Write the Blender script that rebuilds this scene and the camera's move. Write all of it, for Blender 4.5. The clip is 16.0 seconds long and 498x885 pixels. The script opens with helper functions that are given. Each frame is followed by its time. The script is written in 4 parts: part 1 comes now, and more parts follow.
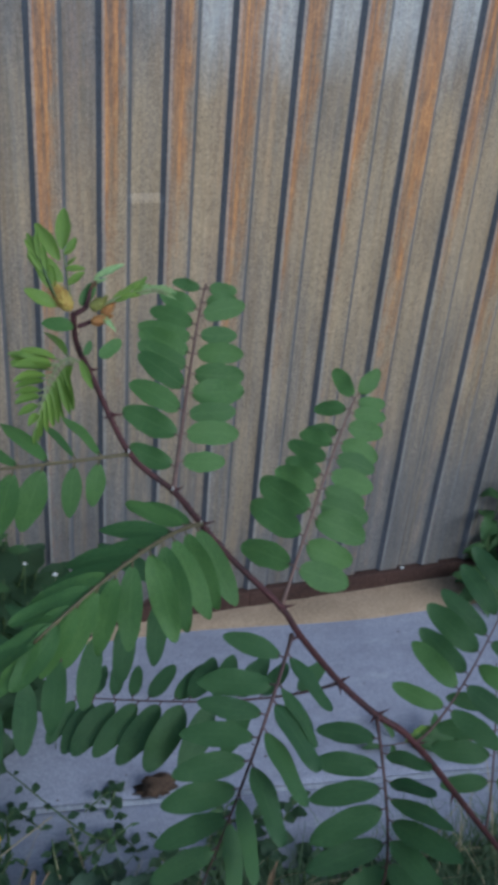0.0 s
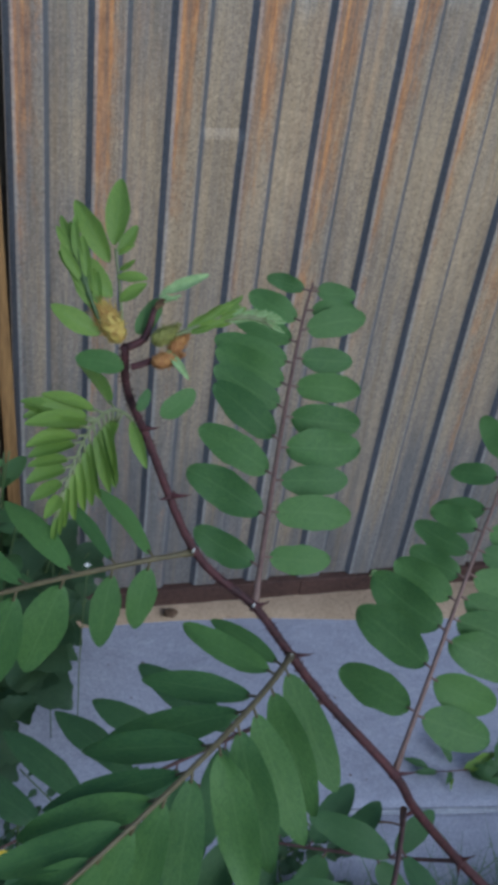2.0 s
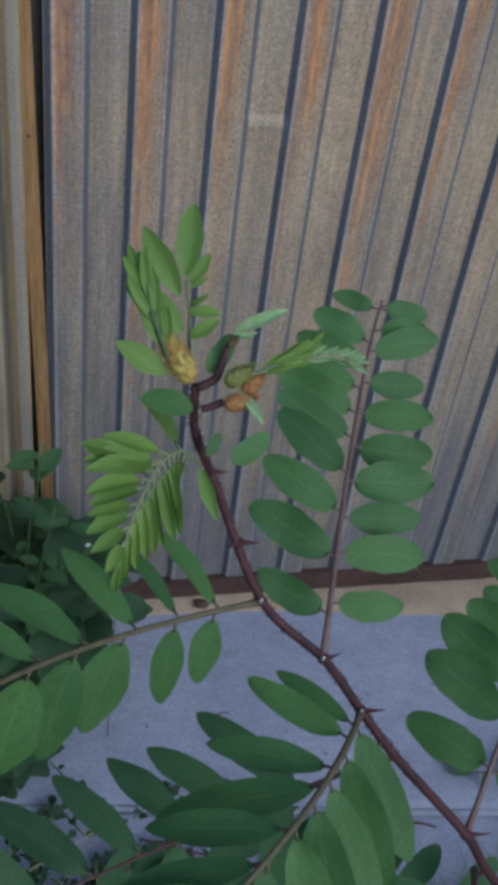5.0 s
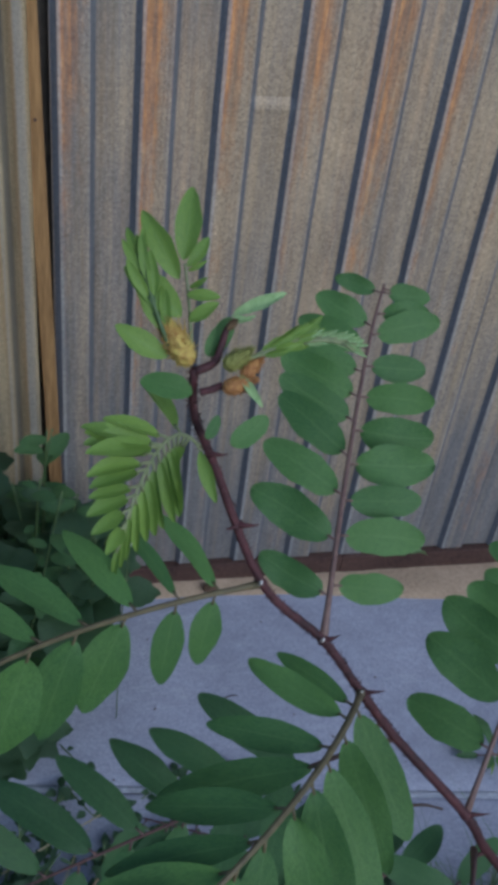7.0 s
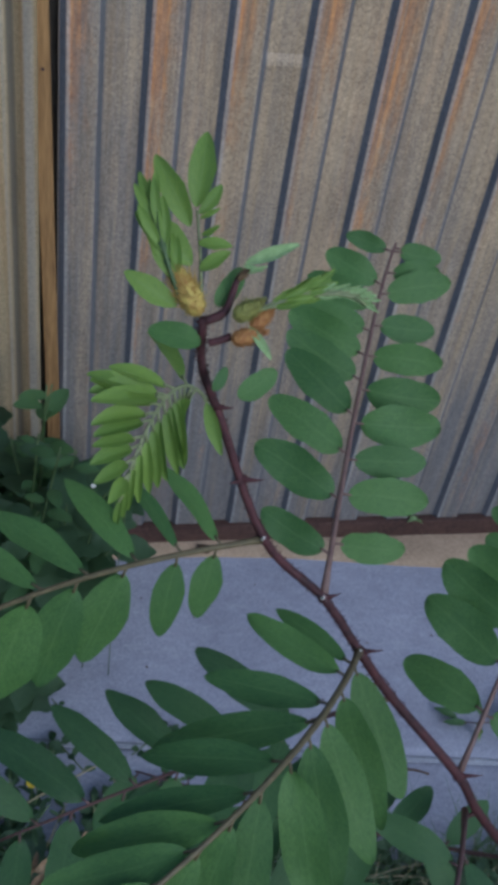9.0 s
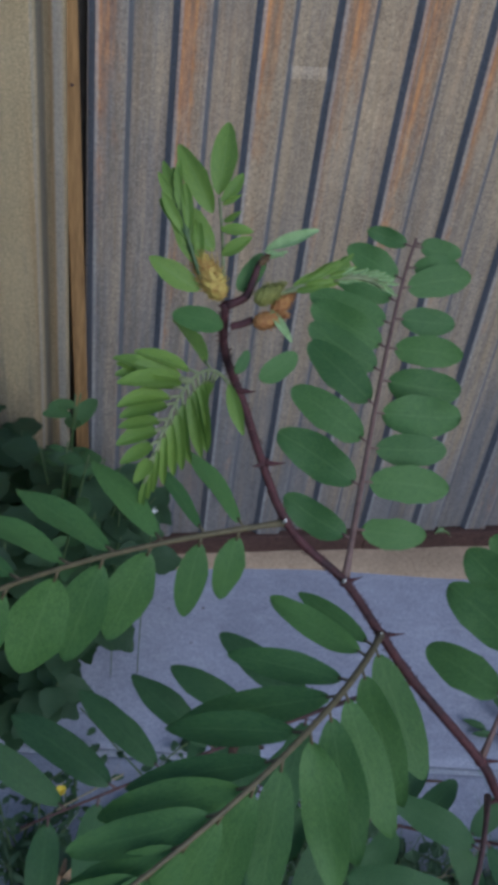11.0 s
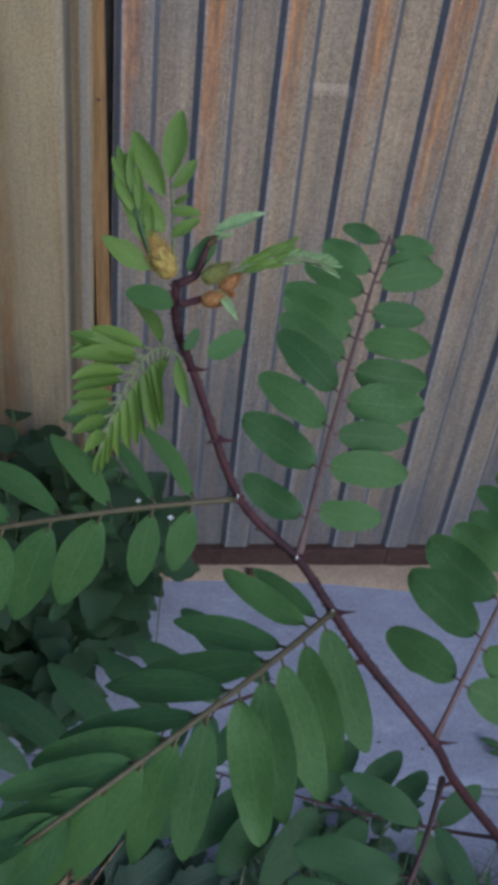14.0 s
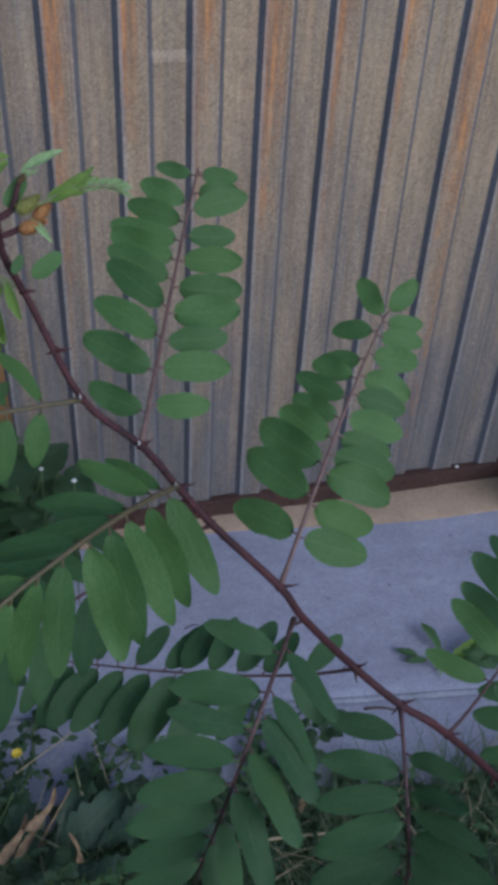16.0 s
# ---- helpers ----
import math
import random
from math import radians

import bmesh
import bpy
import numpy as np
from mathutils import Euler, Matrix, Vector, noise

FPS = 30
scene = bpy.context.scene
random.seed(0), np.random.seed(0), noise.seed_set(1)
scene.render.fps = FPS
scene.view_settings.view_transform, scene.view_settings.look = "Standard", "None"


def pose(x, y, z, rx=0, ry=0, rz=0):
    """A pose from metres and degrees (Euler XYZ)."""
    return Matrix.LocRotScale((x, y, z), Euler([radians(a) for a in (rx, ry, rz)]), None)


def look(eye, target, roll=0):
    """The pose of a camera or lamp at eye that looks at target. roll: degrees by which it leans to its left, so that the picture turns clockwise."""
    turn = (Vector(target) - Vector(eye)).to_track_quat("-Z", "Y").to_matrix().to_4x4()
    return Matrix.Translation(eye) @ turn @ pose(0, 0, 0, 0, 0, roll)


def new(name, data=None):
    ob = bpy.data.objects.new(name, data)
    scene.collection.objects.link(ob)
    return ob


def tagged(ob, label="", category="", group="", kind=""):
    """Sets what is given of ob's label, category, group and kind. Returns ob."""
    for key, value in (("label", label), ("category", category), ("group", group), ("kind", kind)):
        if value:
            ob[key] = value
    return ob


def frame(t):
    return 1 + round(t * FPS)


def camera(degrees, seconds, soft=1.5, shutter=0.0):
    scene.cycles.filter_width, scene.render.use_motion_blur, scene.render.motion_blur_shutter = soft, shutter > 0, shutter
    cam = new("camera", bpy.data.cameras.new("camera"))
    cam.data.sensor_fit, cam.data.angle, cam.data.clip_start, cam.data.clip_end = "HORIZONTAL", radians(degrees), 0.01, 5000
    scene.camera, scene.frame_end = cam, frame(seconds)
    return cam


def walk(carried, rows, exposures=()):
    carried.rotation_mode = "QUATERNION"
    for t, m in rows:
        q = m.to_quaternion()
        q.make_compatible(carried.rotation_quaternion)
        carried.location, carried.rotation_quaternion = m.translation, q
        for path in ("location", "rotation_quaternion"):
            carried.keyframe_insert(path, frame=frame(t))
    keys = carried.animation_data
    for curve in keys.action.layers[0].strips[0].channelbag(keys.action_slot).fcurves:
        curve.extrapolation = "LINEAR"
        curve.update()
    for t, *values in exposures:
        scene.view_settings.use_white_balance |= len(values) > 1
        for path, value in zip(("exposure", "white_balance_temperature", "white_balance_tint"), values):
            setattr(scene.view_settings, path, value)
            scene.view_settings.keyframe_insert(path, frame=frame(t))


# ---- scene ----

# ---- camera and walk ----
cam = camera(28.25, 16.0, soft=5.6)
ROWS = [
    (0.0, -0.3983, -1.6927, 1.5758, -16.85, -32.78, -4.38),
    (0.5, -0.4290, -1.6401, 1.5687, -18.22, -33.16, -7.35),
    (1.0, -0.4109, -1.5476, 1.5360, -15.46, -35.10, -7.09),
    (1.5, -0.3804, -1.4809, 1.5161, -13.48, -35.88, -6.88),
    (2.0, -0.3635, -1.4370, 1.5083, -12.23, -37.26, -6.57),
    (2.5, -0.3653, -1.4126, 1.4987, -11.00, -38.26, -6.73),
    (3.0, -0.3769, -1.3970, 1.4840, -10.61, -38.10, -6.87),
    (3.5, -0.3763, -1.3793, 1.4940, -10.44, -38.32, -6.83),
    (6.0, -0.3768, -1.3894, 1.5097, -10.62, -39.35, -6.34),
    (6.5, -0.3817, -1.3838, 1.5079, -10.50, -39.66, -6.31),
    (7.0, -0.3722, -1.3885, 1.5099, -10.10, -39.84, -6.05),
    (7.5, -0.3580, -1.3847, 1.5091, -9.77, -40.15, -5.94),
    (8.0, -0.3711, -1.3956, 1.5109, -9.32, -40.43, -6.72),
    (8.5, -0.3647, -1.3931, 1.5102, -9.28, -41.32, -7.88),
    (9.0, -0.3753, -1.3878, 1.5025, -9.03, -41.97, -7.54),
    (11.5, -0.3740, -1.4113, 1.4943, -7.67, -40.86, -6.37),
    (12.0, -0.3677, -1.4131, 1.4878, -7.49, -41.17, -6.63),
    (12.5, -0.3700, -1.4079, 1.4957, -6.77, -41.42, -6.32),
    (13.0, -0.3653, -1.4206, 1.4899, -5.78, -40.98, -5.94),
    (13.5, -0.3470, -1.4271, 1.4983, -4.72, -40.62, -5.15),
    (14.0, -0.3342, -1.4391, 1.4967, -5.12, -39.90, -5.57),
    (14.5, -0.3335, -1.4620, 1.5000, -8.35, -38.85, -4.75),
    (15.0, -0.3295, -1.4862, 1.4968, -11.26, -39.48, -5.12),
    (15.5, -0.3348, -1.5171, 1.4965, -12.12, -39.40, -3.88),
    (16.0, -0.3032, -1.5455, 1.5215, -13.60, -40.51, -2.63),
]

EXPOSURE = 0.36
walk(cam, [(t, pose(x, y, z, 90 + pitch, roll, yaw)) for t, x, y, z, yaw, pitch, roll in ROWS],
     [(0.0, EXPOSURE + 0.03, 5850, 3), (3.5, EXPOSURE - 0.05, 5680, 5), (9.0, EXPOSURE - 0.11, 5680, 7), (13.0, EXPOSURE - 0.18, 5700, 10), (16.0, EXPOSURE - 0.13, 5780, 13)])

# ---- world and sun: a dull evening sky ----
world = bpy.data.worlds.new("evening_sky")
scene.world = world
world.use_nodes = True
wn = world.node_tree.nodes
sky = wn.new("ShaderNodeTexSky")
sky.sky_type = "NISHITA"
sky.sun_disc = False
sky.sun_elevation = radians(32)
sky.sun_rotation = radians(156)
world.node_tree.links.new(sky.outputs[0], wn["Background"].inputs[0])
wn["Background"].inputs[1].default_value = 0.13

sun_data = bpy.data.lights.new("sun", "SUN")
sun_data.energy = 1.5
sun_data.angle = radians(40)
sun_data.color = (0.96, 1.0, 1.02)
sun = new("sun", sun_data)
sun.matrix_world = look((1.9, -4.3, 2.9), (0, 0, 0))


# ---- materials ----
def mat(name):
    m = bpy.data.materials.new(name)
    m.use_nodes = True
    return m, m.node_tree.nodes, m.node_tree.links, m.node_tree.nodes["Principled BSDF"]


def node(nodes, kind, **values):
    n = nodes.new(kind)
    for key, value in values.items():
        n.inputs[key].default_value = value
    return n


def ramp(nodes, links, source, stops):
    r = nodes.new("ShaderNodeValToRGB")
    while len(r.color_ramp.elements) < len(stops):
        r.color_ramp.elements.new(0.5)
    for e, (at, colour) in zip(r.color_ramp.elements, stops):
        e.position, e.color = at, (*colour, 1.0)
    links.new(source, r.inputs[0])
    return r.outputs[0]


def mix(nodes, links, factor, a, b, blend="MIX"):
    n = nodes.new("ShaderNodeMix")
    n.data_type, n.blend_type = "RGBA", blend
    for socket, value in ((n.inputs[0], factor), (n.inputs[6], a), (n.inputs[7], b)):
        if isinstance(value, (int, float)):
            socket.default_value = value
        elif isinstance(value, tuple):
            socket.default_value = (*value, 1.0)
        else:
            links.new(value, socket)
    return n.outputs[2]


def math_node(nodes, links, operation, a, b=0.0, clamp=False):
    n = nodes.new("ShaderNodeMath")
    n.operation, n.use_clamp = operation, clamp
    for socket, value in ((n.inputs[0], a), (n.inputs[1], b)):
        if isinstance(value, (int, float)):
            socket.default_value = value
        else:
            links.new(value, socket)
    return n.outputs[0]


def coords(nodes, links, scale=(1, 1, 1), kind="Object"):
    c = nodes.new("ShaderNodeTexCoord")
    m = nodes.new("ShaderNodeMapping")
    m.inputs["Scale"].default_value = scale
    links.new(c.outputs[kind], m.inputs["Vector"])
    return m.outputs[0]


def noise_tex(nodes, links, vector, scale, detail=4.0, rough=0.55):
    n = node(nodes, "ShaderNodeTexNoise", Scale=scale, Detail=detail, Roughness=rough)
    links.new(vector, n.inputs["Vector"])
    return n.outputs["Fac"]


def bump(nodes, links, height, bsdf, strength=0.3, distance=0.001):
    b = node(nodes, "ShaderNodeBump", Strength=strength, Distance=distance)
    links.new(height, b.inputs["Height"])
    links.new(b.outputs[0], bsdf.inputs["Normal"])


def speckled(name, dark, light, scale=60.0, rough=0.8, metal=0.0, big=6.0, relief=0.4, stretch=(1, 1, 1)):
    """A surface that varies at two scales between two colours."""
    m, n, l, p = mat(name)
    v = coords(n, l, stretch)
    fine, wide = noise_tex(n, l, v, scale, 6), noise_tex(n, l, v, big, 3)
    f = math_node(n, l, "ADD", math_node(n, l, "MULTIPLY", fine, 0.5), math_node(n, l, "MULTIPLY", wide, 0.5))
    l.new(ramp(n, l, f, [(0.36, dark), (0.64, light)]), p.inputs["Base Color"])
    p.inputs["Roughness"].default_value, p.inputs["Metallic"].default_value = rough, metal
    bump(n, l, fine, p, relief)
    return m


PITCH = 0.115


def sheet_material(name, pitch, strength):
    """Galvanised steel under tan dirt, with rust that runs down from above. Dirt holds on the flats; the flanks are
    dull zinc, darkened in the colour to stand for shade.
    """
    m, n, l, p = mat(name)
    v = coords(n, l)
    x = n.new("ShaderNodeSeparateXYZ")
    l.new(v, x.inputs[0])
    grit = noise_tex(n, l, v, 300, 3, 0.6)
    fine = math_node(n, l, "ADD", math_node(n, l, "MULTIPLY", noise_tex(n, l, v, 620, 4, 0.7), 0.45), math_node(n, l, "MULTIPLY", grit, 0.55))
    patch = noise_tex(n, l, coords(n, l, (9, 1, 2.0)), 1.0, 6, 0.6)
    streak = noise_tex(n, l, coords(n, l, (120, 1, 1.6)), 1.0, 5, 0.65)
    runs = noise_tex(n, l, coords(n, l, (17, 1, 0.45)), 1.0, 3)
    zinc = ramp(n, l, fine, [(0.34, (0.106, 0.099, 0.099)), (0.66, (0.240, 0.228, 0.228))])
    dirt = ramp(n, l, fine, [(0.34, (0.190, 0.145, 0.101)), (0.66, (0.525, 0.408, 0.287))] if pitch else [(0.38, (0.45, 0.352, 0.208)), (0.62, (0.78, 0.630, 0.400))])
    # dirt is thickest half way up; the darker zinc below also stands for shade
    low = math_node(n, l, "MULTIPLY", math_node(n, l, "SUBTRACT", 0.80, x.outputs[2]), 0.66)
    top = math_node(n, l, "MULTIPLY", math_node(n, l, "SUBTRACT", x.outputs[2], 1.02), 1.6)
    thin = math_node(n, l, "MAXIMUM", math_node(n, l, "MAXIMUM", low, top), 0.0)
    grime = math_node(n, l, "ADD", math_node(n, l, "MULTIPLY", patch, 1.4), math_node(n, l, "MULTIPLY", streak, 0.7))
    grime = math_node(n, l, "SUBTRACT", grime, thin)
    if pitch:
        # less tan dirt towards the panel, so more of the darker zinc shows there
        grime = math_node(n, l, "SUBTRACT", grime, math_node(n, l, "MULTIPLY", math_node(n, l, "DIVIDE", math_node(n, l, "SUBTRACT", 0.02, x.outputs[0]), 0.40, True), 0.26))
    c = mix(n, l, math_node(n, l, "MULTIPLY", math_node(n, l, "SUBTRACT", grime, 0.55 if pitch else 0.35), 2.0, True), zinc, dirt)
    if pitch:
        u = math_node(n, l, "FRACT", math_node(n, l, "ADD", math_node(n, l, "DIVIDE", x.outputs[0], pitch), 100.0))
        wob = math_node(n, l, "MULTIPLY", math_node(n, l, "SUBTRACT", noise_tex(n, l, coords(n, l, (11, 1, 4)), 1.0, 7, 0.65), 0.5), 0.30)
        raised = ramp(n, l, u, [(0.040, (0, 0, 0)), (0.050, (1, 1, 1)), (0.425, (1, 1, 1)), (0.435, (0, 0, 0))])
        # rain keeps the sunk faces bare towards the top
        tide = math_node(n, l, "ADD", math_node(n, l, "SUBTRACT", x.outputs[2], 1.16), math_node(n, l, "MULTIPLY", math_node(n, l, "SUBTRACT", patch, 0.5), 0.55))
        tide = math_node(n, l, "SUBTRACT", tide, math_node(n, l, "MULTIPLY", math_node(n, l, "MAXIMUM", math_node(n, l, "SUBTRACT", 0.14, x.outputs[0]), 0.0), 0.45))
        tide = math_node(n, l, "MULTIPLY", math_node(n, l, "MULTIPLY", tide, 7.0, True), math_node(n, l, "SUBTRACT", 1.0, math_node(n, l, "MULTIPLY", raised, 0.8)))
        c = mix(n, l, math_node(n, l, "MULTIPLY", tide, 0.85), c, ramp(n, l, fine, [(0.34, (0.240, 0.248, 0.264)), (0.66, (0.560, 0.572, 0.598))]))
        stain = math_node(n, l, "MULTIPLY", math_node(n, l, "SUBTRACT", noise_tex(n, l, coords(n, l, (60, 1, 1.5)), 1.0, 7, 0.72), 0.50), 3.2, True)
        stain = math_node(n, l, "MULTIPLY", stain, math_node(n, l, "SUBTRACT", 0.7, math_node(n, l, "MULTIPLY", tide, 0.4)))
        c = mix(n, l, stain, c, (0.25, 0.178, 0.095))
        tint = math_node(n, l, "MULTIPLY", math_node(n, l, "SUBTRACT", noise_tex(n, l, coords(n, l, (75, 1, 3.5)), 1.0, 8, 0.75), 0.40), 3.4, True)
        tint = math_node(n, l, "MULTIPLY", tint, math_node(n, l, "DIVIDE", math_node(n, l, "SUBTRACT", x.outputs[2], 0.35), 0.6, True))
        tint = math_node(n, l, "MULTIPLY", tint, math_node(n, l, "ADD", math_node(n, l, "MULTIPLY", raised, 0.16), 0.32))
        c = mix(n, l, tint, c, ramp(n, l, fine, [(0.35, (0.20, 0.115, 0.055)), (0.65, (0.42, 0.255, 0.125))]))
        band = ramp(n, l, math_node(n, l, "ADD", u, wob), [(0.04, (0.55, 0.55, 0.55)), (0.09, (1, 1, 1)), (0.18, (0.80, 0.80, 0.80)), (0.30, (0.42, 0.42, 0.42)), (0.46, (0.08, 0.08, 0.08))])
        rise = math_node(n, l, "DIVIDE", math_node(n, l, "SUBTRACT", x.outputs[2], 0.42), 0.75, True)
        head = math_node(n, l, "DIVIDE", math_node(n, l, "SUBTRACT", x.outputs[2], 0.82), 0.50, True)
        blotch = noise_tex(n, l, coords(n, l, (42, 1, 12)), 1.0, 7, 0.75)
        rust = math_node(n, l, "ADD", math_node(n, l, "MULTIPLY", band, math_node(n, l, "ADD", math_node(n, l, "MULTIPLY", rise, 0.85), math_node(n, l, "MULTIPLY", head, 0.95))), math_node(n, l, "MULTIPLY", head, 0.10))
        rust = math_node(n, l, "ADD", rust, math_node(n, l, "MULTIPLY", math_node(n, l, "SUBTRACT", runs, 0.5), 2.3))
        rust = math_node(n, l, "ADD", rust, math_node(n, l, "MULTIPLY", math_node(n, l, "SUBTRACT", blotch, 0.5), 2.6))
        rust = math_node(n, l, "MULTIPLY", math_node(n, l, "SUBTRACT", rust, 0.16), 1.5, True)
        rust = math_node(n, l, "MULTIPLY", math_node(n, l, "MULTIPLY", rust, math_node(n, l, "ADD", math_node(n, l, "MULTIPLY", raised, 0.80), 0.20)), 0.47)
    else:
        near = math_node(n, l, "ABSOLUTE", math_node(n, l, "SUBTRACT", x.outputs[0], math_node(n, l, "ADD", -0.536, math_node(n, l, "MULTIPLY", patch, 0.03))))
        rust = math_node(n, l, "SUBTRACT", 1.0, math_node(n, l, "DIVIDE", near, 0.022), True)
        rust = math_node(n, l, "MULTIPLY", rust, math_node(n, l, "MULTIPLY", math_node(n, l, "SUBTRACT", noise_tex(n, l, coords(n, l, (45, 1, 9)), 1.0, 7, 0.7), 0.34), 3.2, True))
        rust = math_node(n, l, "MAXIMUM", rust, math_node(n, l, "MULTIPLY", math_node(n, l, "SUBTRACT", runs, 0.60), 5.0, True))
        lip = math_node(n, l, "ABSOLUTE", math_node(n, l, "SUBTRACT", x.outputs[0], math_node(n, l, "ADD", -0.4045, math_node(n, l, "MULTIPLY", patch, 0.008))))
        lip = math_node(n, l, "MULTIPLY", math_node(n, l, "SUBTRACT", 1.0, math_node(n, l, "DIVIDE", lip, 0.0035), True), math_node(n, l, "MULTIPLY", runs, 0.9))
        rust = math_node(n, l, "MAXIMUM", rust, lip)
        c = mix(n, l, math_node(n, l, "MULTIPLY", math_node(n, l, "SUBTRACT", noise_tex(n, l, coords(n, l, (14, 1, 1.2)), 1.0, 5), 0.45), 2.0, True), c, (0.46, 0.31, 0.16))
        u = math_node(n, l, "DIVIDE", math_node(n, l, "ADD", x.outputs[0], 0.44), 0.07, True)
        # pale zinc on the folds; the groove's shade is painted into the colour
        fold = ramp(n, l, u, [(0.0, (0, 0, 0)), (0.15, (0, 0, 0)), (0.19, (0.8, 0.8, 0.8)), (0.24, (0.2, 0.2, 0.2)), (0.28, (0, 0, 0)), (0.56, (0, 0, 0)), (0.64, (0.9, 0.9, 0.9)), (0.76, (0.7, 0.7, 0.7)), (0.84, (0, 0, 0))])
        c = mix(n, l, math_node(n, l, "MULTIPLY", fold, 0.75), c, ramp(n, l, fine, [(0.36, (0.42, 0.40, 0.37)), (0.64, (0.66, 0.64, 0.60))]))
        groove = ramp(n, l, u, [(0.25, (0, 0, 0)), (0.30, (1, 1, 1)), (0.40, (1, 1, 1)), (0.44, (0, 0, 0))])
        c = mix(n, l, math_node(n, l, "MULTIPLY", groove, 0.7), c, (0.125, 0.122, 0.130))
    rust = math_node(n, l, "MULTIPLY", rust, math_node(n, l, "MULTIPLY", math_node(n, l, "SUBTRACT", streak, 0.24), 2.6, True) if pitch else math_node(n, l, "ADD", streak, 0.25, True))
    hue = math_node(n, l, "ADD", math_node(n, l, "MULTIPLY", streak, 0.5), math_node(n, l, "MULTIPLY", noise_tex(n, l, coords(n, l, (90, 1, 22)), 1.0, 7, 0.75), 0.5))
    c = mix(n, l, math_node(n, l, "MULTIPLY", rust, strength, True), c, ramp(n, l, hue, [(0.39, (0.120, 0.048, 0.030)), (0.47, (0.28, 0.115, 0.050)), (0.55, (0.49, 0.215, 0.075)), (0.67, (0.52, 0.335, 0.170))] if pitch else [(0.3, (0.30, 0.15, 0.06)), (0.7, (0.58, 0.30, 0.10))]))
    if pitch:
        # pale zinc lines paint the highlight along both rims of each raised face
        edge = ramp(n, l, u, [(0.040, (0, 0, 0)), (0.050, (1, 1, 1)), (0.072, (1, 1, 1)), (0.100, (0, 0, 0)), (0.395, (0, 0, 0)), (0.408, (0.45, 0.45, 0.45)), (0.420, (0.45, 0.45, 0.45)), (0.428, (0, 0, 0))])
        c = mix(n, l, math_node(n, l, "MULTIPLY", edge, 0.52), c, ramp(n, l, fine, [(0.34, (0.22, 0.222, 0.232)), (0.66, (0.42, 0.42, 0.43))]))
        # zinc flanks, with the shade on them painted in as dark blue-grey
        flank_shade = ramp(n, l, u, [(0.0, (1, 1, 1)), (0.034, (1, 1, 1)), (0.044, (0, 0, 0)), (0.425, (0, 0, 0)), (0.435, (1, 1, 1)), (0.485, (1, 1, 1)), (0.495, (0, 0, 0)),
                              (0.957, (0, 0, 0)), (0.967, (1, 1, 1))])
        c = mix(n, l, flank_shade, c, ramp(n, l, fine, [(0.3, (0.088, 0.094, 0.112)), (0.7, (0.165, 0.175, 0.205))]))
        # each far flank and the crease at its foot: shade painted into the colour
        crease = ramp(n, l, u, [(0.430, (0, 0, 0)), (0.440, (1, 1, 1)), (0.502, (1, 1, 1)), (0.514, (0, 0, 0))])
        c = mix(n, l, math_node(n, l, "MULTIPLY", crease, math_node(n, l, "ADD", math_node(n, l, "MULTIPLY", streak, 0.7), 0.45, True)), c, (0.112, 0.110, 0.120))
    trickle = noise_tex(n, l, coords(n, l, (330, 1, 5)), 1.0, 4, 0.6)
    smear = noise_tex(n, l, coords(n, l, (34, 1, 3)), 1.0, 7, 0.7)
    tone = math_node(n, l, "ADD", math_node(n, l, "MULTIPLY", trickle, 0.40), math_node(n, l, "MULTIPLY", smear, 0.90))
    c = mix(n, l, 1.0 if pitch else 0.45, c, ramp(n, l, tone, [(0.42, (0.66, 0.65, 0.655)), (0.65, (1.0, 1.0, 1.0)), (0.88, (1.32, 1.30, 1.27))]), "MULTIPLY")
    speck = noise_tex(n, l, v, 165, 4, 0.75)
    c = mix(n, l, 1.0 if pitch else 0.2, c, ramp(n, l, speck, [(0.34, (0.82, 0.82, 0.83)), (0.50, (1, 1, 1)), (0.66, (1.20, 1.18, 1.13))]), "MULTIPLY")
    l.new(c, p.inputs["Base Color"])
    p.inputs["Metallic"].default_value = 0.15
    l.new(ramp(n, l, fine, [(0.2, (0.55, 0.55, 0.55)), (0.8, (0.8, 0.8, 0.8))]), p.inputs["Roughness"])
    bump(n, l, grit, p, 0.5, 0.0008)
    return m


